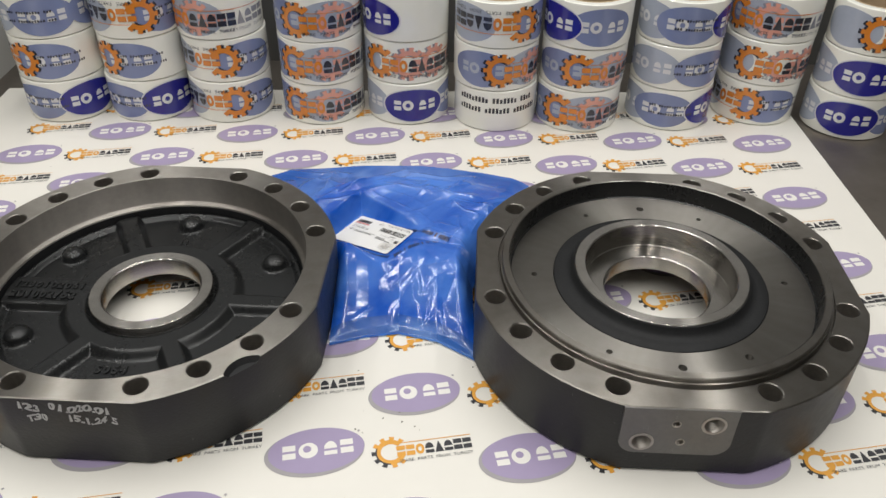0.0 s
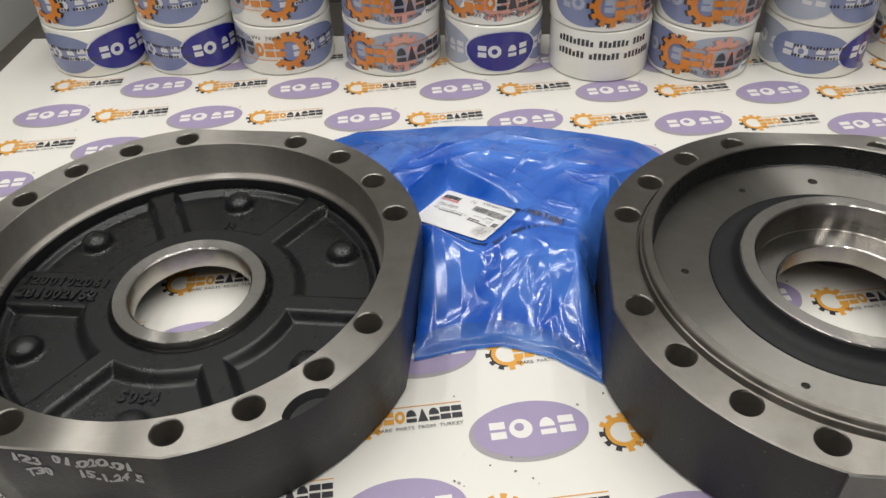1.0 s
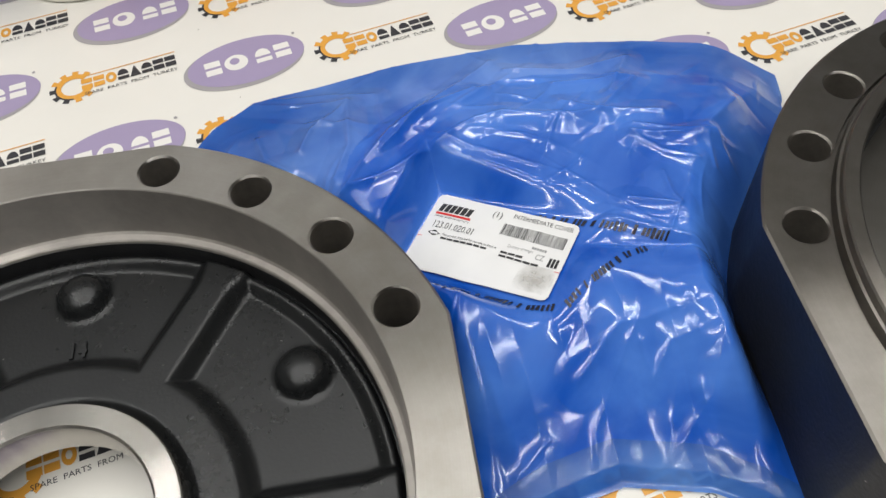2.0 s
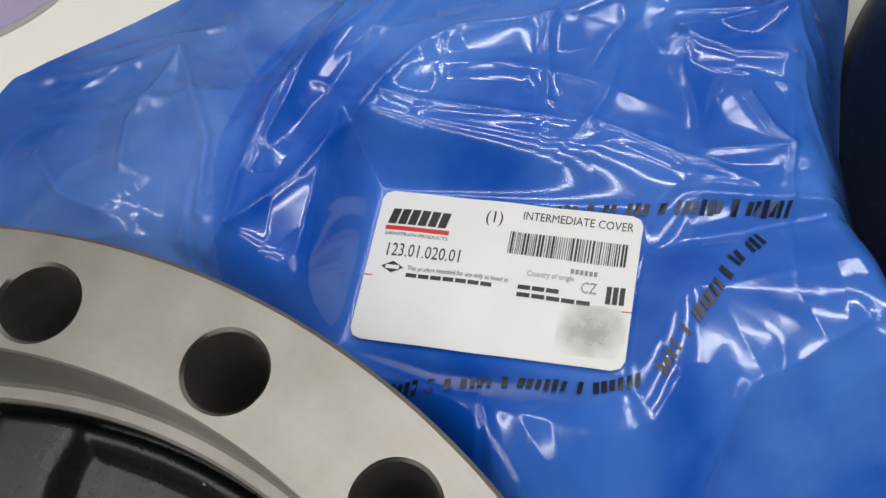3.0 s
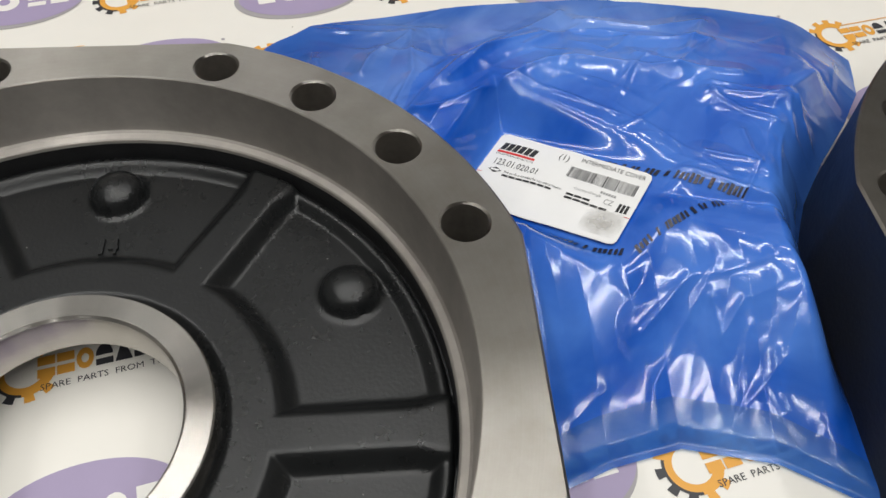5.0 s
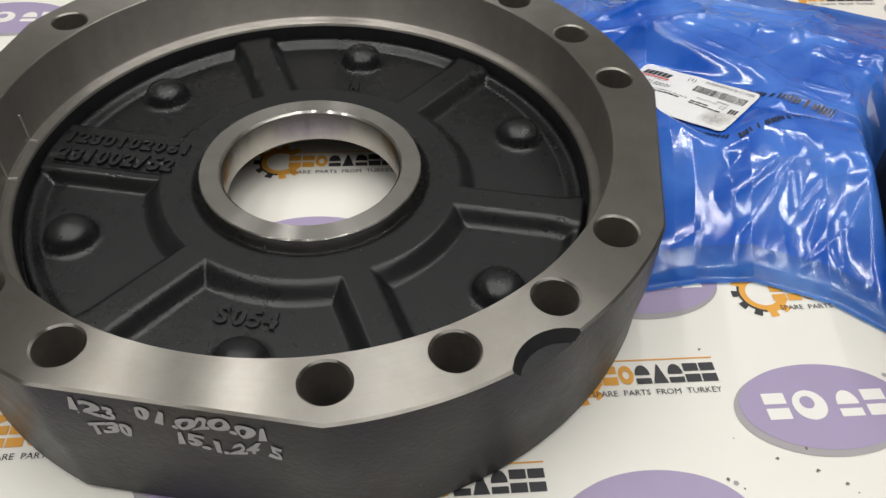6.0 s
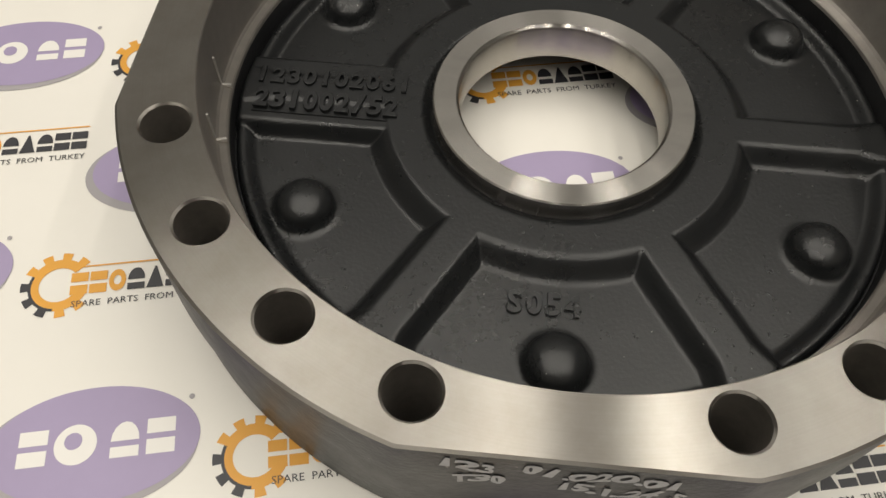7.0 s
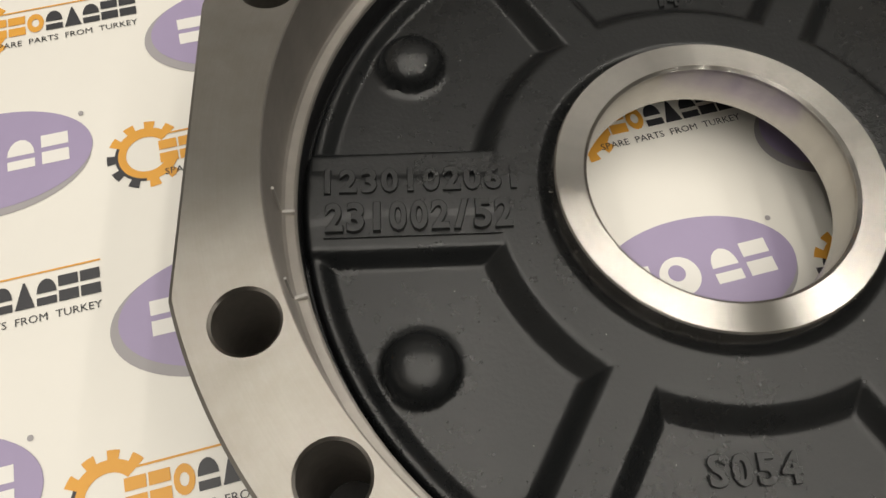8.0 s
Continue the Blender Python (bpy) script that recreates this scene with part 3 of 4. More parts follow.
    # two scored lines over the inner wall and its ledge
    for q in (-176.5, -164.4):
        bm = bmesh.new()
        box(bm, 0.1156, 0.1192, -0.0005, 0.0005, 0.0338, 0.0357)
        box(bm, 0.1188, 0.1200, -0.0004, 0.0004, 0.0350, 0.0480)
        bmesh.ops.bevel(bm, geom=bm.edges[:], offset=0.00015, segments=1, affect="EDGES")
        ob = part("wall_seam", bm, M_SEAM, t, "pale raised seam", smooth=0)
        ob.matrix_basis = pose(0, 0, 0, 0, 0, q)
    # marker writing on the front flat
    for words, x, z0, w, h in (("123  01.020.01", -0.031, 0.0505, 0.056, 0.0056), ("T30     15.1.24 5", -0.029, 0.0405, 0.058, 0.0056)):
        v, f = text_outline(words, offset=0.045)
        v = v - np.array([v[:, 0].min(), 0, 0])
        v = v * np.array([w / v[:, 0].max(), h / 0.69, 1])
        out = [(x + p[0] + 0.18 * p[1] + 0.0007 * math.sin(p[0] * 700 + p[1] * 500), -FLAT_D - 0.0003, z0 + p[1] + 0.0013 * math.sin(p[0] * 300 + z0 * 900)) for p in v]
        raw("marker_writing", out, f, M_CHALK, t, "white marker writing", smooth=0)
    return t


PORTS = ((-0.0307, 0.0295, 0.0060), (0.0113, 0.0470, 0.0060), (-0.0117, 0.0470, 0.0022), (-0.0067, 0.0305, 0.0022))


def cover_turned():
    """The cover with its machined side up."""
    t = thing("intermediate_cover", pose(0.5112, 0.9055, 0.0003, 0, 0, -2.9), "black cast cover, machined side up, with oil ports", "machine part")
    centres = bolt_holes(True)
    prof = [(0.1418, 0.0, 1), (R_OUT, 0.0025, 1), (R_OUT, 0.0598, 1), (0.1427, RIM_Z, 1), (0.1214, RIM_Z), (0.1211, 0.0588), (0.1199, 0.0588), (0.1196, 0.0632), (0.1186, 0.0634), (0.1184, 0.0664), (0.1178, 0.0671),
            (0.1134, 0.0671), (0.1127, 0.0664), (0.1116, 0.0520), (0.1106, 0.0512), (0.0790, 0.0510), (0.0780, 0.0490), (0.0570, 0.0470), (0.0570, 0.0280), (0.0900, 0.0270), (0.0950, 0.0)]

    def choose(c, n):
        r = math.hypot(c.x, c.y)
        if in_hole(c, centres, 0.0082) and abs(n.z) < 0.5:
            return 2
        if r > 0.1215:
            return 1 if c.z > 0.0600 else 0
        if r > 0.1126:
            return 1
        # inner wall below the lip: its dark shading is put in as black
        if r > 0.1108:
            return 4
        if r > 0.0785:
            return 3
        return 4
    small = []
    for q, rr in ((0, 0.0022), (60, 0.0020), (120, 0.0020), (180, 0.0022), (240, 0.0022), (300, 0.0028), (90, 0.0030), (270, 0.0030)):
        small.append((0.0932 * math.cos(radians(q)), 0.0932 * math.sin(radians(q)), rr, 0.045, 0.07))
    drilled("casing", prof, [(x, y, 0.0074, 0.012, 0.08) for x, y in centres] + small, t, [M_SIDE, M_FACE, M_BORE, M_PLATE, M_CAST], choose, "black cast casing with turned steel faces", [(pose(x, -FLAT_D, z, 90), rr, rr, 0.03) for x, z, rr in PORTS])
    # cast collar round the hub
    v, f = lathe([(0.0786, 0.046), (0.0786, 0.0514), (0.0775, 0.0522), (0.0720, 0.0525), (0.0685, 0.0532), (0.0660, 0.0552), (0.0642, 0.0600), (0.0632, 0.0604), (0.0610, 0.046)], 180)
    raw("hub_collar", v, [q[::-1] for q in f], M_MATTE, t, "black cast collar")
    v, f = lathe([(0.0636, 0.046), (0.0636, 0.0608), (0.0630, 0.0614), (0.0560, 0.0614), (0.0552, 0.0606), (0.0546, 0.0428), (0.0541, 0.0422), (0.0400, 0.0418), (0.0392, 0.0411),
                  (0.0390, 0.0300), (0.0396, 0.0292), (0.0560, 0.0290), (0.0560, 0.046)], 180)
    raw("hub", v, [q[::-1] for q in f], M_BRIGHT, t, "bright turned steel hub with a stepped bore")
    # milled port face
    bm = bmesh.new()
    w, h0, h1, rc = 0.0350, 0.0190, 0.0600, 0.011
    pts = [(-w, h1), (-w, h0 + rc)] + [(-w + rc - rc * math.cos(q), h0 + rc - rc * math.sin(q)) for q in np.linspace(0.2, 1.57, 6)] + [(w - rc + rc * math.sin(q), h0 + rc - rc * math.cos(q)) for q in np.linspace(0, 1.37, 6)] + [(w, h0 + rc), (w, h1)]
    front = [bm.verts.new((x - 0.0100, -FLAT_D - 0.0006, z)) for x, z in pts]
    back = [bm.verts.new((x - 0.0100, -FLAT_D + 0.004, z)) for x, z in pts]
    bm.faces.new(front)
    for i in range(len(pts)):
        j = (i + 1) % len(pts)
        bm.faces.new((front[i], back[i], back[j], front[j]))
    plate = part("port_face", bm, [], None, smooth=0)
    bm = bmesh.new()
    ports = PORTS
    for x, z, rr in ports:
        bmesh.ops.create_cone(bm, cap_ends=True, segments=32, radius1=rr, radius2=rr, depth=0.03, matrix=pose(x, -FLAT_D, z, 90))
    cut = part("cutter", bm, [], smooth=0)
    md = plate.modifiers.new("cut", "BOOLEAN")
    md.operation, md.solver, md.object = "DIFFERENCE", "EXACT", cut
    me = bpy.data.meshes.new_from_object(plate.evaluated_get(bpy.context.evaluated_depsgraph_get()))
    bpy.data.objects.remove(plate)
    bpy.data.objects.remove(cut)
    me.name = "port_face"
    me.materials.clear()
    finish(me, [M_MILL], 0)
    ob = new("port_face", me)
    ob.parent = t
    ob["label"] = "milled steel port face"
    for x, z, rr in ports:
        m = pose(x, -FLAT_D - 0.0006, z, 90)
        v, f = lathe([(rr * 1.30, -0.0006), (rr * 1.30, 0.0003), (rr * 1.02, 0.0003), (rr * 0.97, -0.0004), (rr * 0.80, -0.0018)], 40, closed=False)
        port = raw("port", [tuple(m @ Vector(p)) for p in v], f, M_MACHD, t, "steel oil port")
        prof = [(rr * 0.80, -0.0018)]
        for q in range(6):
            prof += [(rr * 0.88, -0.0024 - 0.0014 * q), (rr * 0.78, -0.0031 - 0.0014 * q)]
        prof.append((0.0001, -0.0108))
        v, f = lathe(prof, 40, closed=False)
        raw("thread", [tuple(m @ Vector(p)) for p in v], f, M_BORE, port, "dark threaded bore")
    # small stamped marks beside the ports and marker strokes on the side
    for words, x, z, h in (("P1", -0.0315, 0.0405, 0.0032), ("P2", 0.0085, 0.0345, 0.0032), ("2", -0.0135, 0.0520, 0.0026), ("1", -0.0100, 0.0215, 0.0026)):
        v, f = text_outline(words, res=2)
        v = (v - np.array([v[:, 0].min(), 0, 0])) * h / 0.69
        raw("stamped_mark", [(x + p[0], -FLAT_D - 0.0008, z + p[1]) for p in v], f, M_CHALK_DIM, t, "small stamped mark", smooth=0)
    rng = random.Random(9)
    for k in range(7):
        q = radians(-27 + 2.2 * k)
        p = Flat()
        p.bar(-0.0018, 0.036 + 0.004 * rng.random(), -0.0008, 0.046 + 0.006 * rng.random(), 0, 0, 0.2)
        k2 = outline(q) * R_OUT + 0.0004
        ob = raw("marker_stroke", [(0, a, b) for a, b, c in p.v], p.f, M_CHALK_DIM, t, "faint white marker stroke", smooth=0)
        ob.matrix_basis = pose(k2 * math.cos(q), k2 * math.sin(q), 0, 0, 0, math.degrees(q))
    return t


cover_open()
cover_turned()


# ---- blue bag ----
def poly_at(pts, t):
    d = [0.0]
    for a, b in zip(pts, pts[1:]):
        d.append(d[-1] + math.dist(a, b))
    d = np.array(d) / d[-1]
    p = np.array(pts)
    return np.stack([np.interp(t, d, p[:, 0]), np.interp(t, d, p[:, 1])], -1)


BAG_FRONT = [(0.262, 0.884), (0.290, 0.893), (0.315, 0.897), (0.345, 0.888), (0.3735, 0.868)]
BAG_BACK = [(0.162, 1.070), (0.184, 1.086), (0.204, 1.098), (0.270, 1.107), (0.330, 1.107), (0.390, 1.094), (0.454, 1.074)]
BAG_LEFT = [(0.2620, 0.884), (0.2628, 0.920), (0.2600, 0.950), (0.2530, 0.974), (0.2405, 0.996), (0.2220, 1.015), (0.1960, 1.034), (0.172, 1.050), (0.162, 1.070)]
BAG_RIGHT = [(0.3735, 0.868), (0.3735, 0.900), (0.3735, 0.940), (0.3795, 0.963), (0.3925, 0.987), (0.4095, 1.008), (0.430, 1.030), (0.446, 1.050), (0.454, 1.074)]
LAB = [(0.2772, 1.0260, 0.0237), (0.3249, 0.9870, 0.0350), (0.3027, 0.9589, 0.0320), (0.2540, 0.9960, 0.0212)]
NB = 420
FOLDS = [
    ([(0.2400, 1.0250), (0.2460, 1.0361), (0.2622, 1.0533), (0.2817, 1.0643), (0.3021, 1.0731)], 0.0030, 0.0016),
    ([(0.2331, 1.0219), (0.2585, 1.0307), (0.2698, 1.0365), (0.2880, 1.0461), (0.2979, 1.0500), (0.3098, 1.0510), (0.3387, 1.0420), (0.3553, 1.0406), (0.3754, 1.0358)], 0.0034, 0.0018),
    ([(0.2226, 1.0522), (0.2282, 1.0658), (0.2457, 1.0825), (0.2433, 1.0489), (0.2348, 1.0307)], 0.0030, 0.0016),
    ([(0.2044, 1.0685), (0.2074, 1.0529), (0.2146, 1.0442)], 0.0030, 0.0018),
    ([(0.3635, 1.0031), (0.3626, 0.9924), (0.3641, 0.9863), (0.3455, 0.9939)], 0.0022, 0.0014),
    ([(0.3271, 0.9877), (0.3348, 0.9875), (0.3683, 0.9690)], 0.0026, 0.0014),
    ([(0.3227, 0.9800), (0.3439, 0.9745), (0.3679, 0.9680)], -0.0050, 0.0024),
    ([(0.3585, 1.0264), (0.3782, 1.0216), (0.3934, 1.0201)], 0.0022, 0.0012),
    ([(0.3585, 1.0264), (0.3679, 1.0145), (0.3803, 1.0073)], 0.0020, 0.0012),
    ([(0.3076, 0.9314), (0.3254, 0.9447), (0.3367, 0.9440), (0.3528, 0.9453)], 0.0040, 0.0018),
    ([(0.3318, 0.9375), (0.3334, 0.9262), (0.3419, 0.9352), (0.3515, 0.9359)], 0.0030, 0.0014),
    ([(0.2654, 0.9561), (0.2740, 0.9703), (0.2680, 0.9523)], 0.0028, 0.0014),
    ([(0.2144, 1.0963), (0.2367, 1.0934), (0.2582, 1.0867)], 0.0022, 0.0014),
    ([(0.2038, 1.0957), (0.2201, 1.0894), (0.2460, 1.0834)], 0.0024, 0.0014),
    ([(0.2525, 1.0090), (0.2588, 1.0106), (0.2658, 1.0135)], 0.0016, 0.0012),
    ([(0.2662, 0.8960), (0.2951, 0.9000), (0.3196, 0.9060)], 0.0026, 0.0034),
    ([(0.3053, 0.9378), (0.3342, 0.9469), (0.3094, 0.9161), (0.3071, 0.8990)], 0.0026, 0.0030),
    ([(0.3422, 0.9270), (0.3328, 0.9012), (0.3519, 0.9164), (0.3700, 0.9535)], 0.0026, 0.0030),
    ([(0.3453, 0.9086), (0.3519, 0.8900), (0.3609, 0.8780)], 0.0024, 0.0030),
    ([(0.2784, 0.9058), (0.2925, 0.9160)], 0.0022, 0.0030),
    ([(0.3161, 0.8950), (0.3445, 0.8929), (0.3610, 0.8860)], 0.0024, 0.0030),
    ([(0.3197, 1.0856), (0.3499, 1.0766), (0.3775, 1.0823), (0.3586, 1.0535)], 0.0028, 0.0016),
    ([(0.2555, 1.0422), (0.2892, 1.0749), (0.3154, 1.0956)], 0.0024, 0.0016),
    ([(0.4132, 1.0416), (0.3911, 1.0243), (0.3977, 1.0125)], 0.0026, 0.0016),
    ([(0.3381, 1.0673), (0.3744, 1.0642), (0.3501, 1.0414), (0.3366, 1.0521)], 0.0024, 0.0014),
    ([(0.3614, 1.0316), (0.3889, 1.0192), (0.3881, 1.0055)], 0.0020, 0.0014),
    ([(0.3489, 0.9189), (0.3501, 0.9028)], 0.0024, 0.0022),
]


def bag_points():
    s = np.linspace(0, 1, NB)
    sv = np.concatenate([np.linspace(0, 1, NB - 12), np.ones(12)])
    U, V = np.meshgrid(s, sv)
    f, b = poly_at(BAG_FRONT, s), poly_at(BAG_BACK, s)
    l, r = poly_at(BAG_LEFT, sv), poly_at(BAG_RIGHT, sv)
    P = (1 - V)[..., None] * f[None] + V[..., None] * b[None] + (1 - U)[..., None] * l[:, None] + U[..., None] * r[:, None]
    P = P - ((1 - U) * (1 - V))[..., None] * f[0] - (U * (1 - V))[..., None] * f[-1] - ((1 - U) * V)[..., None] * b[0] - (U * V)[..., None] * b[-1]
    x, y = P[..., 0], P[..., 1]
    z = 0.034 * smooth(0, 0.30, V) * (1 - 0.30 * smooth(0.70, 1.0, V)) * smooth(-0.09, 0.11, U) * smooth(-0.06, 0.14, 1 - U)
    z = z + 0.003 * smooth(0, 0.03, V)
    crease = np.zeros_like(z)
    for pts, am, wd in FOLDS:
        d = np.full_like(z, 1.0)
        for a, c in zip(pts, pts[1:]):
            ex, ey = c[0] - a[0], c[1] - a[1]
            tt = np.clip(((x - a[0]) * ex + (y - a[1]) * ey) / (ex * ex + ey * ey), 0, 1)
            d = np.minimum(d, np.hypot(x - a[0] - tt * ex, y - a[1] - tt * ey))
        d = np.sqrt(d * d + 0.0006 ** 2) - 0.0006
        crease += am * (0.30 + 0.70 * smooth(0.26, 0.40, V)) * (0.35 * np.exp(-d / (wd * 0.6)) + 0.65 * np.maximum(0.0, 1 - d / (wd * 5.0)))
    rng = random.Random(11)
    calm = 0.10 + 0.90 * smooth(0.30, 0.46, V)
    for k in range(60):
        cx, cy = rng.uniform(0.17, 0.46), rng.uniform(0.88, 1.15)
        ang = rng.choice((0.35, 0.75, 1.1, -0.6, 2.5)) + rng.uniform(-0.35, 0.35)
        ln, wd, am = rng.uniform(0.006, 0.032), rng.uniform(0.0008, 0.0035), rng.uniform(-0.0010, 0.0014)
        bend = rng.uniform(-6, 6)
        dx, dy = x - cx, y - cy
        al, ac = dx * math.cos(ang) + dy * math.sin(ang), -dx * math.sin(ang) + dy * math.cos(ang)
        ac = ac + bend * al * al
        crease += calm * am * np.exp(-np.abs(ac / wd) ** 1.6) * np.exp(-(al / ln) ** 2)
    for k in range(120):
        cx, cy = rng.uniform(0.17, 0.46), rng.uniform(0.88, 1.12)
        ang = rng.choice((0.35, 0.75, 1.1, -0.6, 2.5)) + rng.uniform(-0.45, 0.45)
        ln, wd, am = rng.uniform(0.004, 0.020), rng.uniform(0.0006, 0.0013), rng.uniform(0.0002, 0.0008)
        bend = rng.uniform(-14, 14)
        dx, dy = x - cx, y - cy
        al, ac = dx * math.cos(ang) + dy * math.sin(ang), -dx * math.sin(ang) + dy * math.cos(ang)
        ac = ac + bend * al * al
        crease += calm * am * np.exp(-(np.sqrt(ac * ac + 4e-7) - 6.3e-4) / wd) * np.exp(-(al / ln) ** 2)
    big = np.zeros_like(z)
    for i in range(NB):
        for j in range(NB):
            p = Vector((x[i, j] * 18, y[i, j] * 18, 0.3))
            q = Vector((x[i, j] * 46, y[i, j] * 46, 1.7))
            big[i, j] = 0.0016 * noise.noise(p) + 0.0005 * abs(noise.noise(q))
    edge = smooth(0, 0.05, U) * smooth(0, 0.05, 1 - U) * smooth(0, 0.05, V) * (0.5 + 0.5 * smooth(0, 0.08, 1 - V))
    z = np.maximum(z + (big * (0.5 + 0.5 * calm) + crease) * edge, 0.0008)
    # the film lies smooth under the label
    o = np.array(LAB[3])
    e1, e2 = np.array(LAB[2]) - o, np.array(LAB[0]) - o
    A = np.array([[e1[0], e2[0]], [e1[1], e2[1]]])
    w = np.linalg.inv(A) @ np.stack([(x - o[0]).ravel(), (y - o[1]).ravel()])
    p, q = w[0].reshape(x.shape), w[1].reshape(x.shape)
    pc, qc = np.clip(p, -0.35, 1.35), np.clip(q, -0.35, 1.35)
    plane = (1 - pc) * (1 - qc) * LAB[3][2] + pc * (1 - qc) * LAB[2][2] + pc * qc * LAB[1][2] + (1 - pc) * qc * LAB[0][2] - 0.0016
    out = np.maximum(np.maximum(-p, p - 1) * 0.062, np.maximum(-q, q - 1) * 0.037)
    k = 1 - smooth(0.0, 0.014, out)
    z = z * (1 - k) + plane * k
    # the back closes down to the paper under the free edge
    drop = np.zeros(NB)
    drop[-12:] = np.linspace(0, 1, 12)
    z = z * (1 - drop[:, None]) + 0.0006 * drop[:, None]
    y = y - (0.012 * np.sin(drop * 1.57))[:, None]
    return x, y, z


BX, BY, BZ = bag_points()


def bag_height(x, y):
    k = np.argmin((BX - x) ** 2 + (BY - y) ** 2)
    return float(BZ.ravel()[k])


PRINT_ROWS = ([(0.305, 1.002), (0.32, 0.993), (0.334, 0.984), (0.35, 0.976), (0.36, 0.971)],
              [(0.345, 0.971), (0.336, 0.969), (0.326, 0.964), (0.315, 0.959), (0.309, 0.955)],
              [(0.305, 0.956), (0.295, 0.959), (0.281, 0.968), (0.267, 0.973), (0.257, 0.978), (0.252, 0.982)])


def mouth_line(u):
    """Where, along the bag, its film turns paler and more see-through."""
    return 0.84 - 0.26 * smooth(0.45, 0.0, u)


def blue_bag():
    t = thing("plastic_bag", pose(0.32, 1.0, 0.0006), "crumpled glossy blue plastic bag lying on the paper", "bag")
    v = np.stack([BX - 0.32, BY - 1.0, BZ], -1).reshape(-1, 3)
    faces, film, pale = [], [], []
    for i in range(NB - 1):
        for j in range(NB - 1):
            q = (i * NB + j, i * NB + j + 1, (i + 1) * NB + j + 1, (i + 1) * NB + j)
            (film if i < NB * 0.06 else pale if i > NB * mouth_line(j / NB) else faces).append(q)
    b = raw("bag_body", v.tolist(), faces, M_BAG, t, "crumpled opaque blue film", smooth=70)
    e = raw("bag_edge", v.tolist(), film, M_FILM, t, "thin see-through blue film", smooth=70)
    g = raw("bag_mouth", v.tolist(), pale, M_SHEEN_FILM, t, "doubled blue film, its paleness partly a painted reflection", smooth=70)
    thin = g.data.attributes.new("thin", "FLOAT", "POINT")
    thin.data.foreach_set("value", [float(smooth(0.0, 0.14, i / NB - mouth_line(j / NB))) for i in range(NB) for j in range(NB)])
    for o in (b, e, g):
        bm = bmesh.new()
        bm.from_mesh(o.data)
        bmesh.ops.delete(bm, geom=[w for w in bm.verts if not w.link_faces], context="VERTS")
        bm.to_mesh(o.data)
        bm.free()
    # rows of illegible print on the film
    p = Flat()
    rng = random.Random(3)
    for pts in PRINT_ROWS:
        n = int(sum(math.dist(a, c) for a, c in zip(pts, pts[1:])) / 0.0017)
        line = poly_at(list(pts), np.linspace(0, 1, n))
        for i in range(n - 1):
            if i % 9 in (6, 8) or rng.random() < 0.06:
                continue
            a, c = line[i], line[i] + (line[i + 1] - line[i]) * rng.uniform(0.45, 0.8)
            d = (c - a) / np.linalg.norm(c - a)
            nn = np.array([-d[1], d[0]]) * rng.uniform(0.0012, 0.0017)
            sl = d * 0.0004
            quad = [a - nn - sl, c - nn - sl, c + nn + sl, a + nn + sl]
            base = len(p.v)
            p.v += [(q[0] - 0.32, q[1] - 1.0, bag_height(q[0], q[1]) + 0.0005) for q in quad]
            p.f.append((base, base + 1, base + 2, base + 3))
            p.i.append(0)
    raw("film_print", p.v, p.f, M_FILMINK, t, "rows of black print on the film", smooth=0)
    return t


blue_bag()


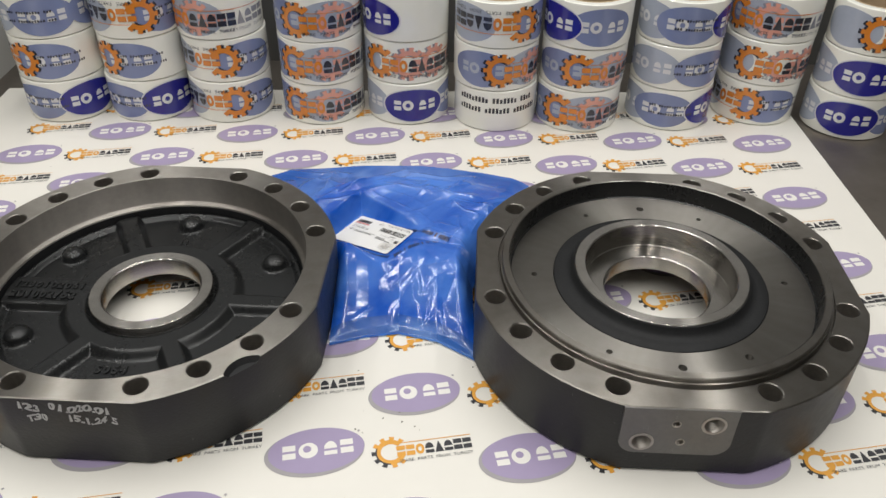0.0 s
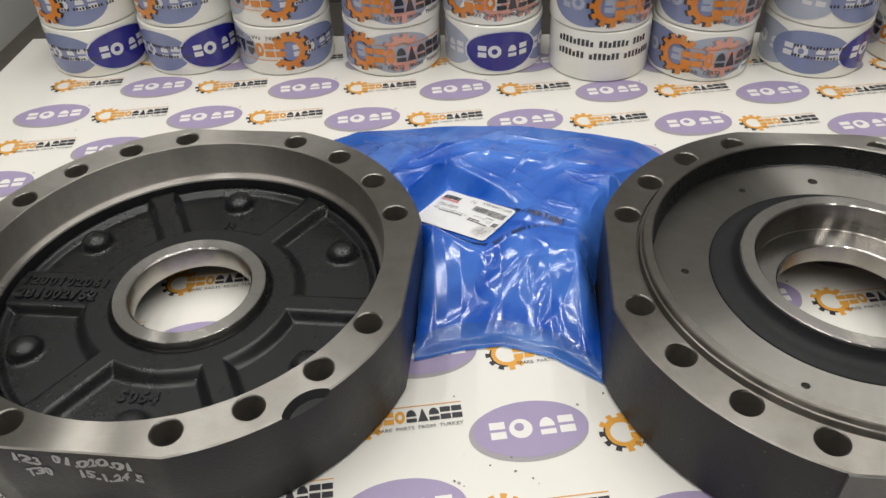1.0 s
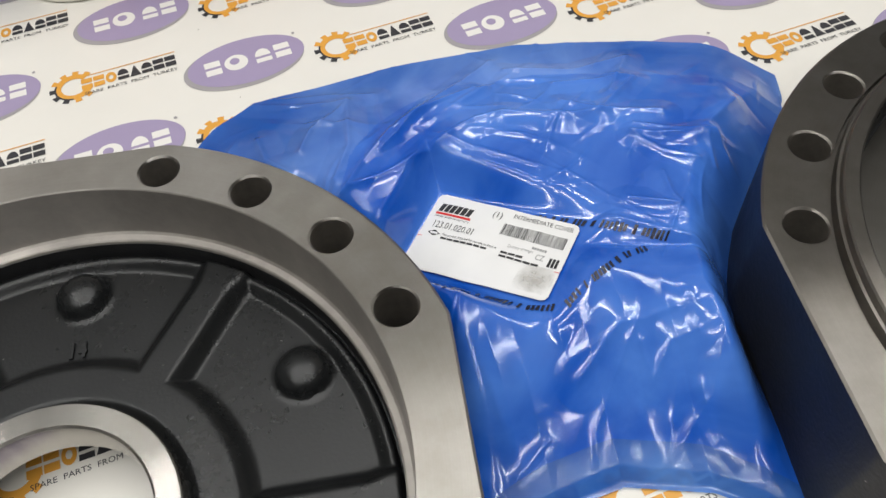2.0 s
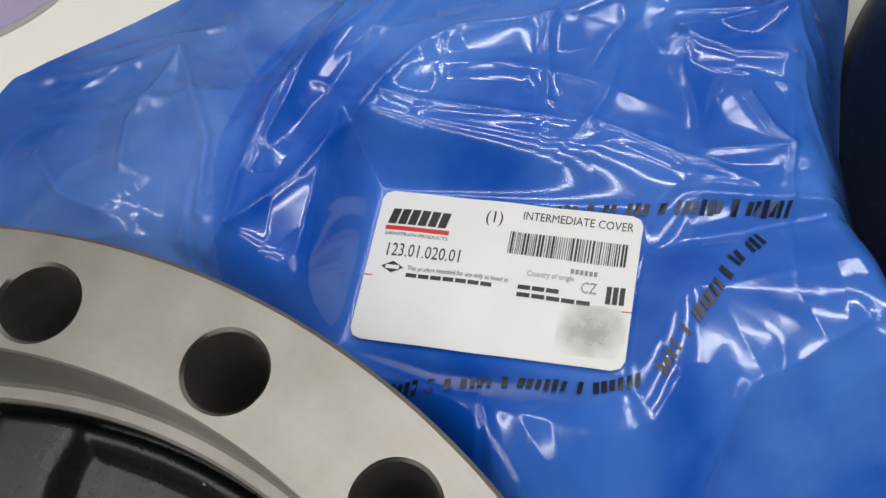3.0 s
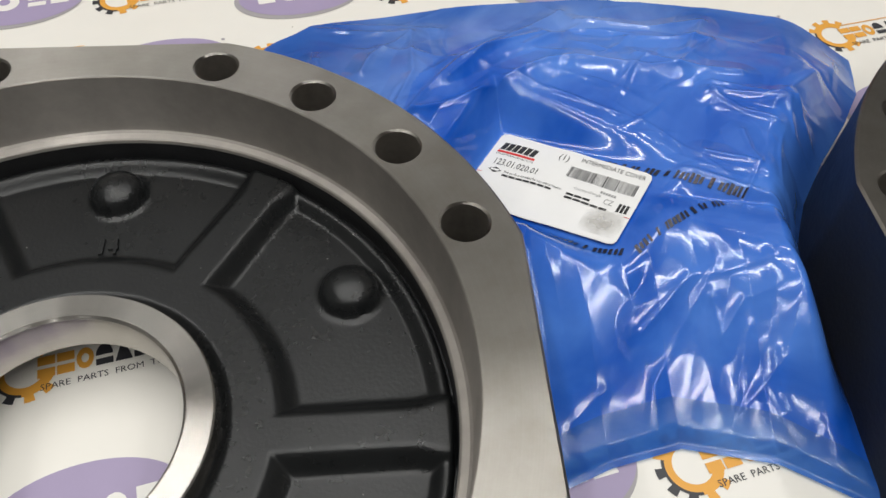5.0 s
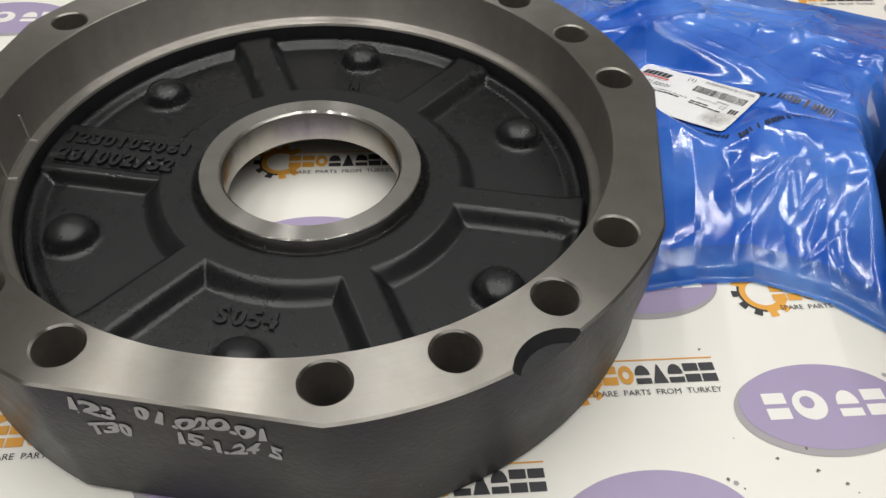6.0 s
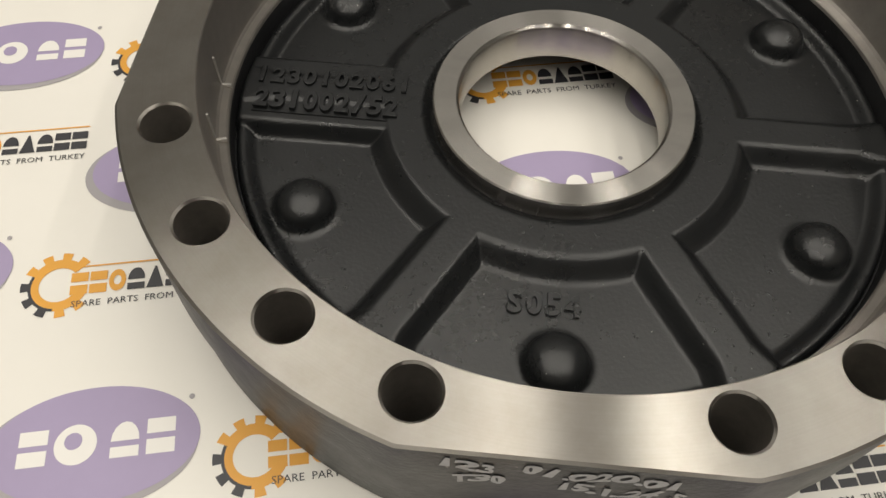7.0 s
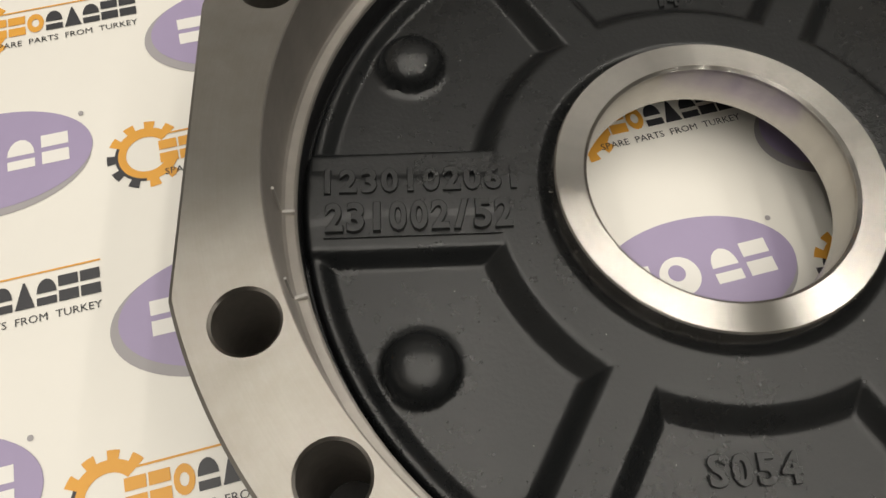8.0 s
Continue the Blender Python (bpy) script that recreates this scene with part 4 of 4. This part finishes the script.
def parts_label():
    """The stuck-on label: u to the right, v up, in fractions of its size."""
    t = thing("parts_label", pose(0, 0, 0.0006), "white paper parts label stuck on the blue bag", "label")

    def at(u, v, lift):
        c = [np.array(q) for q in LAB]
        p = (1 - u) * v * c[0] + u * v * c[1] + u * (1 - v) * c[2] + (1 - u) * (1 - v) * c[3]
        return (p[0], p[1], p[2] + lift + 0.0006 * math.sin(u * 5.0) * math.sin(v * 3.0) + 0.00022 * math.sin(u * 17 + v * 9) * math.sin(v * 13 - u * 4))
    n, m = 24, 16
    verts, faces = [], []
    for lift in (0.0, -0.0003):
        for j in range(m + 1):
            for i in range(n + 1):
                u, v = i / n, j / m
                if (i in (0, n)) and (j in (0, m)):
                    u, v = u + (0.012 if i == 0 else -0.012), v + (0.02 if j == 0 else -0.02)
                verts.append(at(u, v, lift))
    k = (n + 1) * (m + 1)
    for j in range(m):
        for i in range(n):
            a = j * (n + 1) + i
            faces += [(a, a + 1, a + n + 2, a + n + 1), (k + a + n + 1, k + a + n + 2, k + a + 1, k + a)]
    raw("label_sheet", verts, faces, M_LABEL, t)
    p = Flat()

    def words(text, u0, u1, top, h, k, slant=0.0):
        p.words(text, u0, 1 - top - h, h, 1, k, width=u1 - u0, slant=slant)

    def bars(u0, u1, top, h, k, n, fill=0.8, slant=0.0):
        for i in range(n):
            a = u0 + (u1 - u0) * i / n
            p.bar(a, 1 - top - h, a + (u1 - u0) / n * fill, 1 - top, 1, k, slant, 0.02)
    bars(0.045, 0.285, 0.125, 0.105, 0, 6, 0.82, 0.12)
    p.bar(0.040, 1 - 0.275, 0.295, 1 - 0.245, 1, 1)
    words("DRIVETRAIN PRODUCTS", 0.045, 0.295, 0.290, 0.022, 0)
    words("(1)", 0.425, 0.490, 0.072, 0.078, 0)
    words("INTERMEDIATE COVER", 0.565, 0.968, 0.050, 0.055, 0)
    words("123.01.020.01", 0.070, 0.355, 0.365, 0.085, 0)
    rng = random.Random(8)
    u = 0.528
    while u < 0.955:
        w = rng.choice((0.0028, 0.0028, 0.0056, 0.0084))
        p.bar(u, 1 - 0.345, u + w, 1 - 0.195, 1, 0, step=1)
        u += w + rng.choice((0.0028, 0.0040, 0.0060))
    p.poly([(0.06, 0.475), (0.105, 0.435), (0.15, 0.475), (0.105, 0.515)], 1, 0)
    p.bar(0.078, 0.462, 0.132, 0.488, 1.2, 2)
    words("This product intended for use only as listed in", 0.165, 0.550, 0.505, 0.030, 0)
    bars(0.165, 0.500, 0.555, 0.026, 0, 7, 0.86)
    words("Country of origin", 0.615, 0.785, 0.440, 0.036, 3)
    bars(0.77, 0.87, 0.395, 0.032, 3, 6, 0.7)
    words("CZ", 0.815, 0.870, 0.470, 0.070, 3)
    bars(0.905, 0.975, 0.480, 0.115, 0, 3, 0.75)
    bars(0.590, 0.745, 0.540, 0.028, 0, 3, 0.88)
    bars(0.590, 0.860, 0.590, 0.028, 0, 5, 0.88)
    p.bar(0.0, 0.405, 0.035, 0.412, 1, 1)
    p.bar(0.965, 0.365, 1.0, 0.372, 1, 1)
    raw("label_print", [at(x, y, 0.00015 * z) for x, y, z in p.v], p.f, [M_LBLACK, M_RED, M_LABEL, M_LGREY], t, "black and red label print", smooth=0, index=p.i)
    p = Flat()
    for i in range(10):
        for j in range(10):
            x0, y0 = 0.75 + 0.024 * i, 0.06 + 0.033 * j
            p.poly([(x0, y0), (x0 + 0.024, y0), (x0 + 0.024, y0 + 0.033), (x0, y0 + 0.033)], 1, 0)
    raw("smudge", [at(x, y, 0.0002) for x, y, z in p.v], p.f, [M_STAIN], t, "grey thumb smudge", smooth=0, index=p.i)
    return t


parts_label()


# ---- tape rolls ----
R_TAPE, H_TAPE = 0.0465, 0.0485


def wrap(p, r):
    return [((r + z) * math.sin(x / r), -(r + z) * math.cos(x / r), y) for x, y, z in p.v]


PRINT_MATS = [M_TBLUE, M_TSLATE, M_TORANGE, M_TDARK, M_TWHITE, M_TPINK, M_TGREY, M_TPALE]


def oval_print(p, x, k, k2=4, z=0.0003):
    if k == 0:
        p.ellipse(x, 0.024, 0.0355, 0.0205, z, 4, 34)
        p.ellipse(x, 0.024, 0.0340, 0.0192, z + 0.0001, 0, 34)
    else:
        p.ellipse(x, 0.024, 0.0345, 0.0200, z, k, 34)
    for q, kind in ((-0.0225, "block"), (0.0055, "arch"), (0.0165, "block")):
        p.shape(kind, x + q, 0.0185, 0.0080, 0.0115, z + 0.0002, k2)
    p.shape("disc", x - 0.0132, 0.0183, 0.0124, 0.0124, z + 0.0002, k2)


def mark_print(p, x, kg, kt, z=0.0003, flip=False):
    q = Flat()
    r = 0.0190
    q.gear(x - 0.0022, 0.0236, r, z - 0.00008, kt, kt)
    q.gear(x + 0.0006, 0.0240, r, z, kg, kg)
    u = x + 0.004
    for i in range(8):
        q.shape(MARK_SHAPES[i], u, 0.0150, 0.0088, 0.0138, z + 0.0001, kg if i < 3 else kt)
        u += 0.0100
    q.bar(x + 0.012, 0.0318, x + 0.082, 0.0325, z + 0.0001, kg, step=0.004)
    q.words("SPARE   PARTS   FROM   TURKEY", x + 0.006, 0.0083, 0.0034, z + 0.0001, kt, width=0.078)
    if flip:
        q.v = [(2 * x - a, 0.0485 - b, c) for a, b, c in q.v]
    base = len(p.v)
    p.v += q.v
    p.f += [tuple(base + i for i in f) for f in q.f]
    p.i += q.i


def url_print(p, x, k, z=0.0006):
    """Two lines of small print as plain bars, word by word."""
    for y, n, skip in ((0.0282, 17, (3, 13)), (0.0190, 18, (3, 14))):
        for i in range(n):
            if i not in skip:
                p.bar(x + i * 0.0027, y, x + i * 0.0027 + 0.0017, y + (0.0026 if i % 3 else 0.0020), z, k, step=0.004)


def tape_kind(kind):
    p = Flat()
    if kind == "pale_oval":
        for i in range(4):
            oval_print(p, -0.110 + i * 0.062, (1, 7, 1, 1)[i], z=0.0002 + 0.0003 * i)
        url_print(p, -0.020, 3, 0.0016)
    elif kind == "blue_oval":
        oval_print(p, 0.000, 0, z=0.0006)
        oval_print(p, 0.056, 1, z=0.0002)
        oval_print(p, -0.062, 7)
    elif kind == "oval_and_blue":
        oval_print(p, -0.070, 7, z=0.0001)
        oval_print(p, -0.026, 1, z=0.0004)
        url_print(p, -0.040, 3, 0.0010)
        oval_print(p, 0.034, 0, z=0.0007)
    elif kind == "mark":
        oval_print(p, -0.052, 1, 7, z=0.0001)
        oval_print(p, 0.006, 7, 7, z=0.0001)
        mark_print(p, 0.010, 5, 6, z=0.0004)
        mark_print(p, -0.030, 2, 3, z=0.0008)
    elif kind == "pink_mark":
        oval_print(p, -0.062, 7, 7, z=0.0001)
        mark_print(p, 0.034, 5, 6, z=0.0002)
        mark_print(p, 0.004, 5, 6, z=0.0005)
        mark_print(p, -0.030, 2, 3, z=0.0008)
    elif kind == "flip_mark":
        oval_print(p, -0.060, 7, 7, z=0.0001)
        oval_print(p, 0.030, 1, z=0.0002)
        url_print(p, 0.022, 3, 0.0006)
        mark_print(p, 0.004, 2, 3, z=0.0008, flip=True)
    elif kind == "plain_words":
        for y, n, skip in ((0.0345, 22, (9, 17)), (0.0225, 24, (7, 15))):
            for i in range(n):
                if i not in skip:
                    p.bar(-0.046 + i * 0.0040, y, -0.046 + i * 0.0040 + 0.0027, y + (0.0062 if i % 4 else 0.0048), 0.0003, 3, step=0.003)
    return p


TAPE_MESH = {}


def tape_roll(x, y, z, kind, turn, label):
    t = thing("tape_roll", pose(x, y, z, 0, 0, turn), label, "tape", "stacked tape rolls")
    if kind not in TAPE_MESH:
        p = tape_kind(kind)
        TAPE_MESH[kind] = raw("print", wrap(p, R_TAPE), p.f, PRINT_MATS, t, smooth=0, index=p.i)
        TAPE_MESH[kind]["label"] = "coloured print on the tape"
    else:
        o = new("print", TAPE_MESH[kind].data)
        o.parent = t
        o["label"] = "coloured print on the tape"
    if "body" not in TAPE_MESH:
        v, f = lathe([(0.0390, 0.0004), (0.0452, 0.0004), (0.0463, 0.0012), (0.0465, 0.003), (0.0465, 0.0455), (0.0463, 0.0473), (0.0452, 0.0481), (0.0390, 0.0481)], 96)
        TAPE_MESH["body"] = raw("roll", v, [q[::-1] for q in f], M_TAPE, t)
        v, f = lathe([(0.0370, 0.0), (0.0389, 0.0), (0.0389, 0.0484), (0.0370, 0.0484)], 64)
        TAPE_MESH["core"] = raw("core", v, [q[::-1] for q in f], M_CORE, t, "cardboard core")
    else:
        o = new("roll", TAPE_MESH["body"].data)
        o.parent = t
        o = new("core", TAPE_MESH["core"].data)
        o.parent = t
        o["label"] = "cardboard core"
    return t


KIND_LABEL = {
    "pale_oval": "clear tape roll printed with pale blue ovals, in a stack",
    "blue_oval": "clear tape roll printed with deep blue ovals, in a stack",
    "oval_and_blue": "clear tape roll with pale and deep blue ovals, in a stack",
    "mark": "clear tape roll with orange gear mark, in a stack",
    "pink_mark": "clear tape roll with red-orange gear marks, in a stack",
    "flip_mark": "clear tape roll with upside-down orange gear mark, in a stack",
    "plain_words": "white tape roll with rows of black print, in a stack",
}
STACKS = [
    (-0.082, 1.288, (("oval_and_blue", 10), ("flip_mark", -30), ("pale_oval", 0))),
    (0.013, 1.292, (("oval_and_blue", 5), ("flip_mark", -40), ("flip_mark", 20))),
    (0.106, 1.291, (("flip_mark", 12), ("flip_mark", 5), ("mark", -30))),
    (0.213, 1.286, (("mark", 5), ("mark", 5), ("mark", 15))),
    (0.310, 1.289, (("blue_oval", 10), ("pink_mark", 0), ("oval_and_blue", -90))),
    (0.409, 1.273, (("plain_words", 0), ("mark", 40), ("flip_mark", 25))),
    (0.505, 1.272, (("mark", 0), ("mark", 22), ("blue_oval", -60))),
    (0.610, 1.279, (("oval_and_blue", 10), ("pale_oval", 10), ("oval_and_blue", 25))),
    (0.715, 1.292, (("flip_mark", -35), ("pink_mark", 0), ("mark", -40))),
    (0.812, 1.262, (("blue_oval", -25), ("blue_oval", -20), ("pink_mark", 15))),
]
jit = random.Random(5)
for sx, sy, rolls in STACKS:
    for lv, (kind, turn) in enumerate(rolls):
        tape_roll(sx + jit.uniform(-0.0012, 0.0012), sy + jit.uniform(-0.001, 0.001), (0.0002 if sx < 0.76 else -0.0014) + lv * H_TAPE, kind, turn, KIND_LABEL[kind])

def crumb(x, y, r, seed):
    rng = random.Random(seed)
    bm = bmesh.new()
    bmesh.ops.create_icosphere(bm, subdivisions=1, radius=r)
    for v in bm.verts:
        v.co *= rng.uniform(0.5, 1.2)
        v.co.z = max(v.co.z * 0.45, -r * 0.3)
    ob = part("dirt_crumb", bm, M_SMUT)
    ob.matrix_basis = pose(x, y, r * 0.3, 0, 0, rng.uniform(0, 360))
    return tagged(ob, "small dark dirt crumb lying on the paper", "dirt", "dirt on the paper")


cr = random.Random(21)
for k in range(13):
    crumb(cr.uniform(0.270, 0.372), cr.uniform(0.80, 0.885), cr.uniform(0.00025, 0.0009), k)
for k in range(10):
    crumb(cr.uniform(-0.16, 0.70), cr.uniform(1.10, 1.20), cr.uniform(0.0002, 0.0006), 40 + k)

# ---- print on the sheet, last ----
def print_meshes(pieces):
    out = []
    for name, p, mats in pieces:
        p.turned(LOGO_TURN)
        ob = raw(name, p.v, p.f, mats, None, smooth=0, index=p.i)
        out.append((name, ob.data))
        bpy.data.objects.remove(ob)
    return out


OVAL, MARK = print_meshes(oval_pieces()), print_meshes(mark_pieces())
turn = pose(0, 0, 0, 0, 0, SHEET_TURN)
for j in range(-1, 12):
    for i in range(-4, 5):
        for pieces, off in ((OVAL, 0.0), (MARK, 0.0505)):
            p = Vector((0.2766, 1.2172, 0)) + turn @ Vector((PITCH_X * i + (0.0635 if j % 2 else 0) + off, -PITCH_Y * j, 0.0))
            if not (-0.138 < p.x < (0.718 if off == 0 else 0.698) and 0.60 < p.y < 1.30):
                continue
            lead = None
            for name, data in pieces:
                o = new(name, data)
                o.parent = lead or sheet
                if lead is None:
                    lead = o
                    o.matrix_basis = Matrix.Translation((p.x, p.y, 0.0001)) @ turn
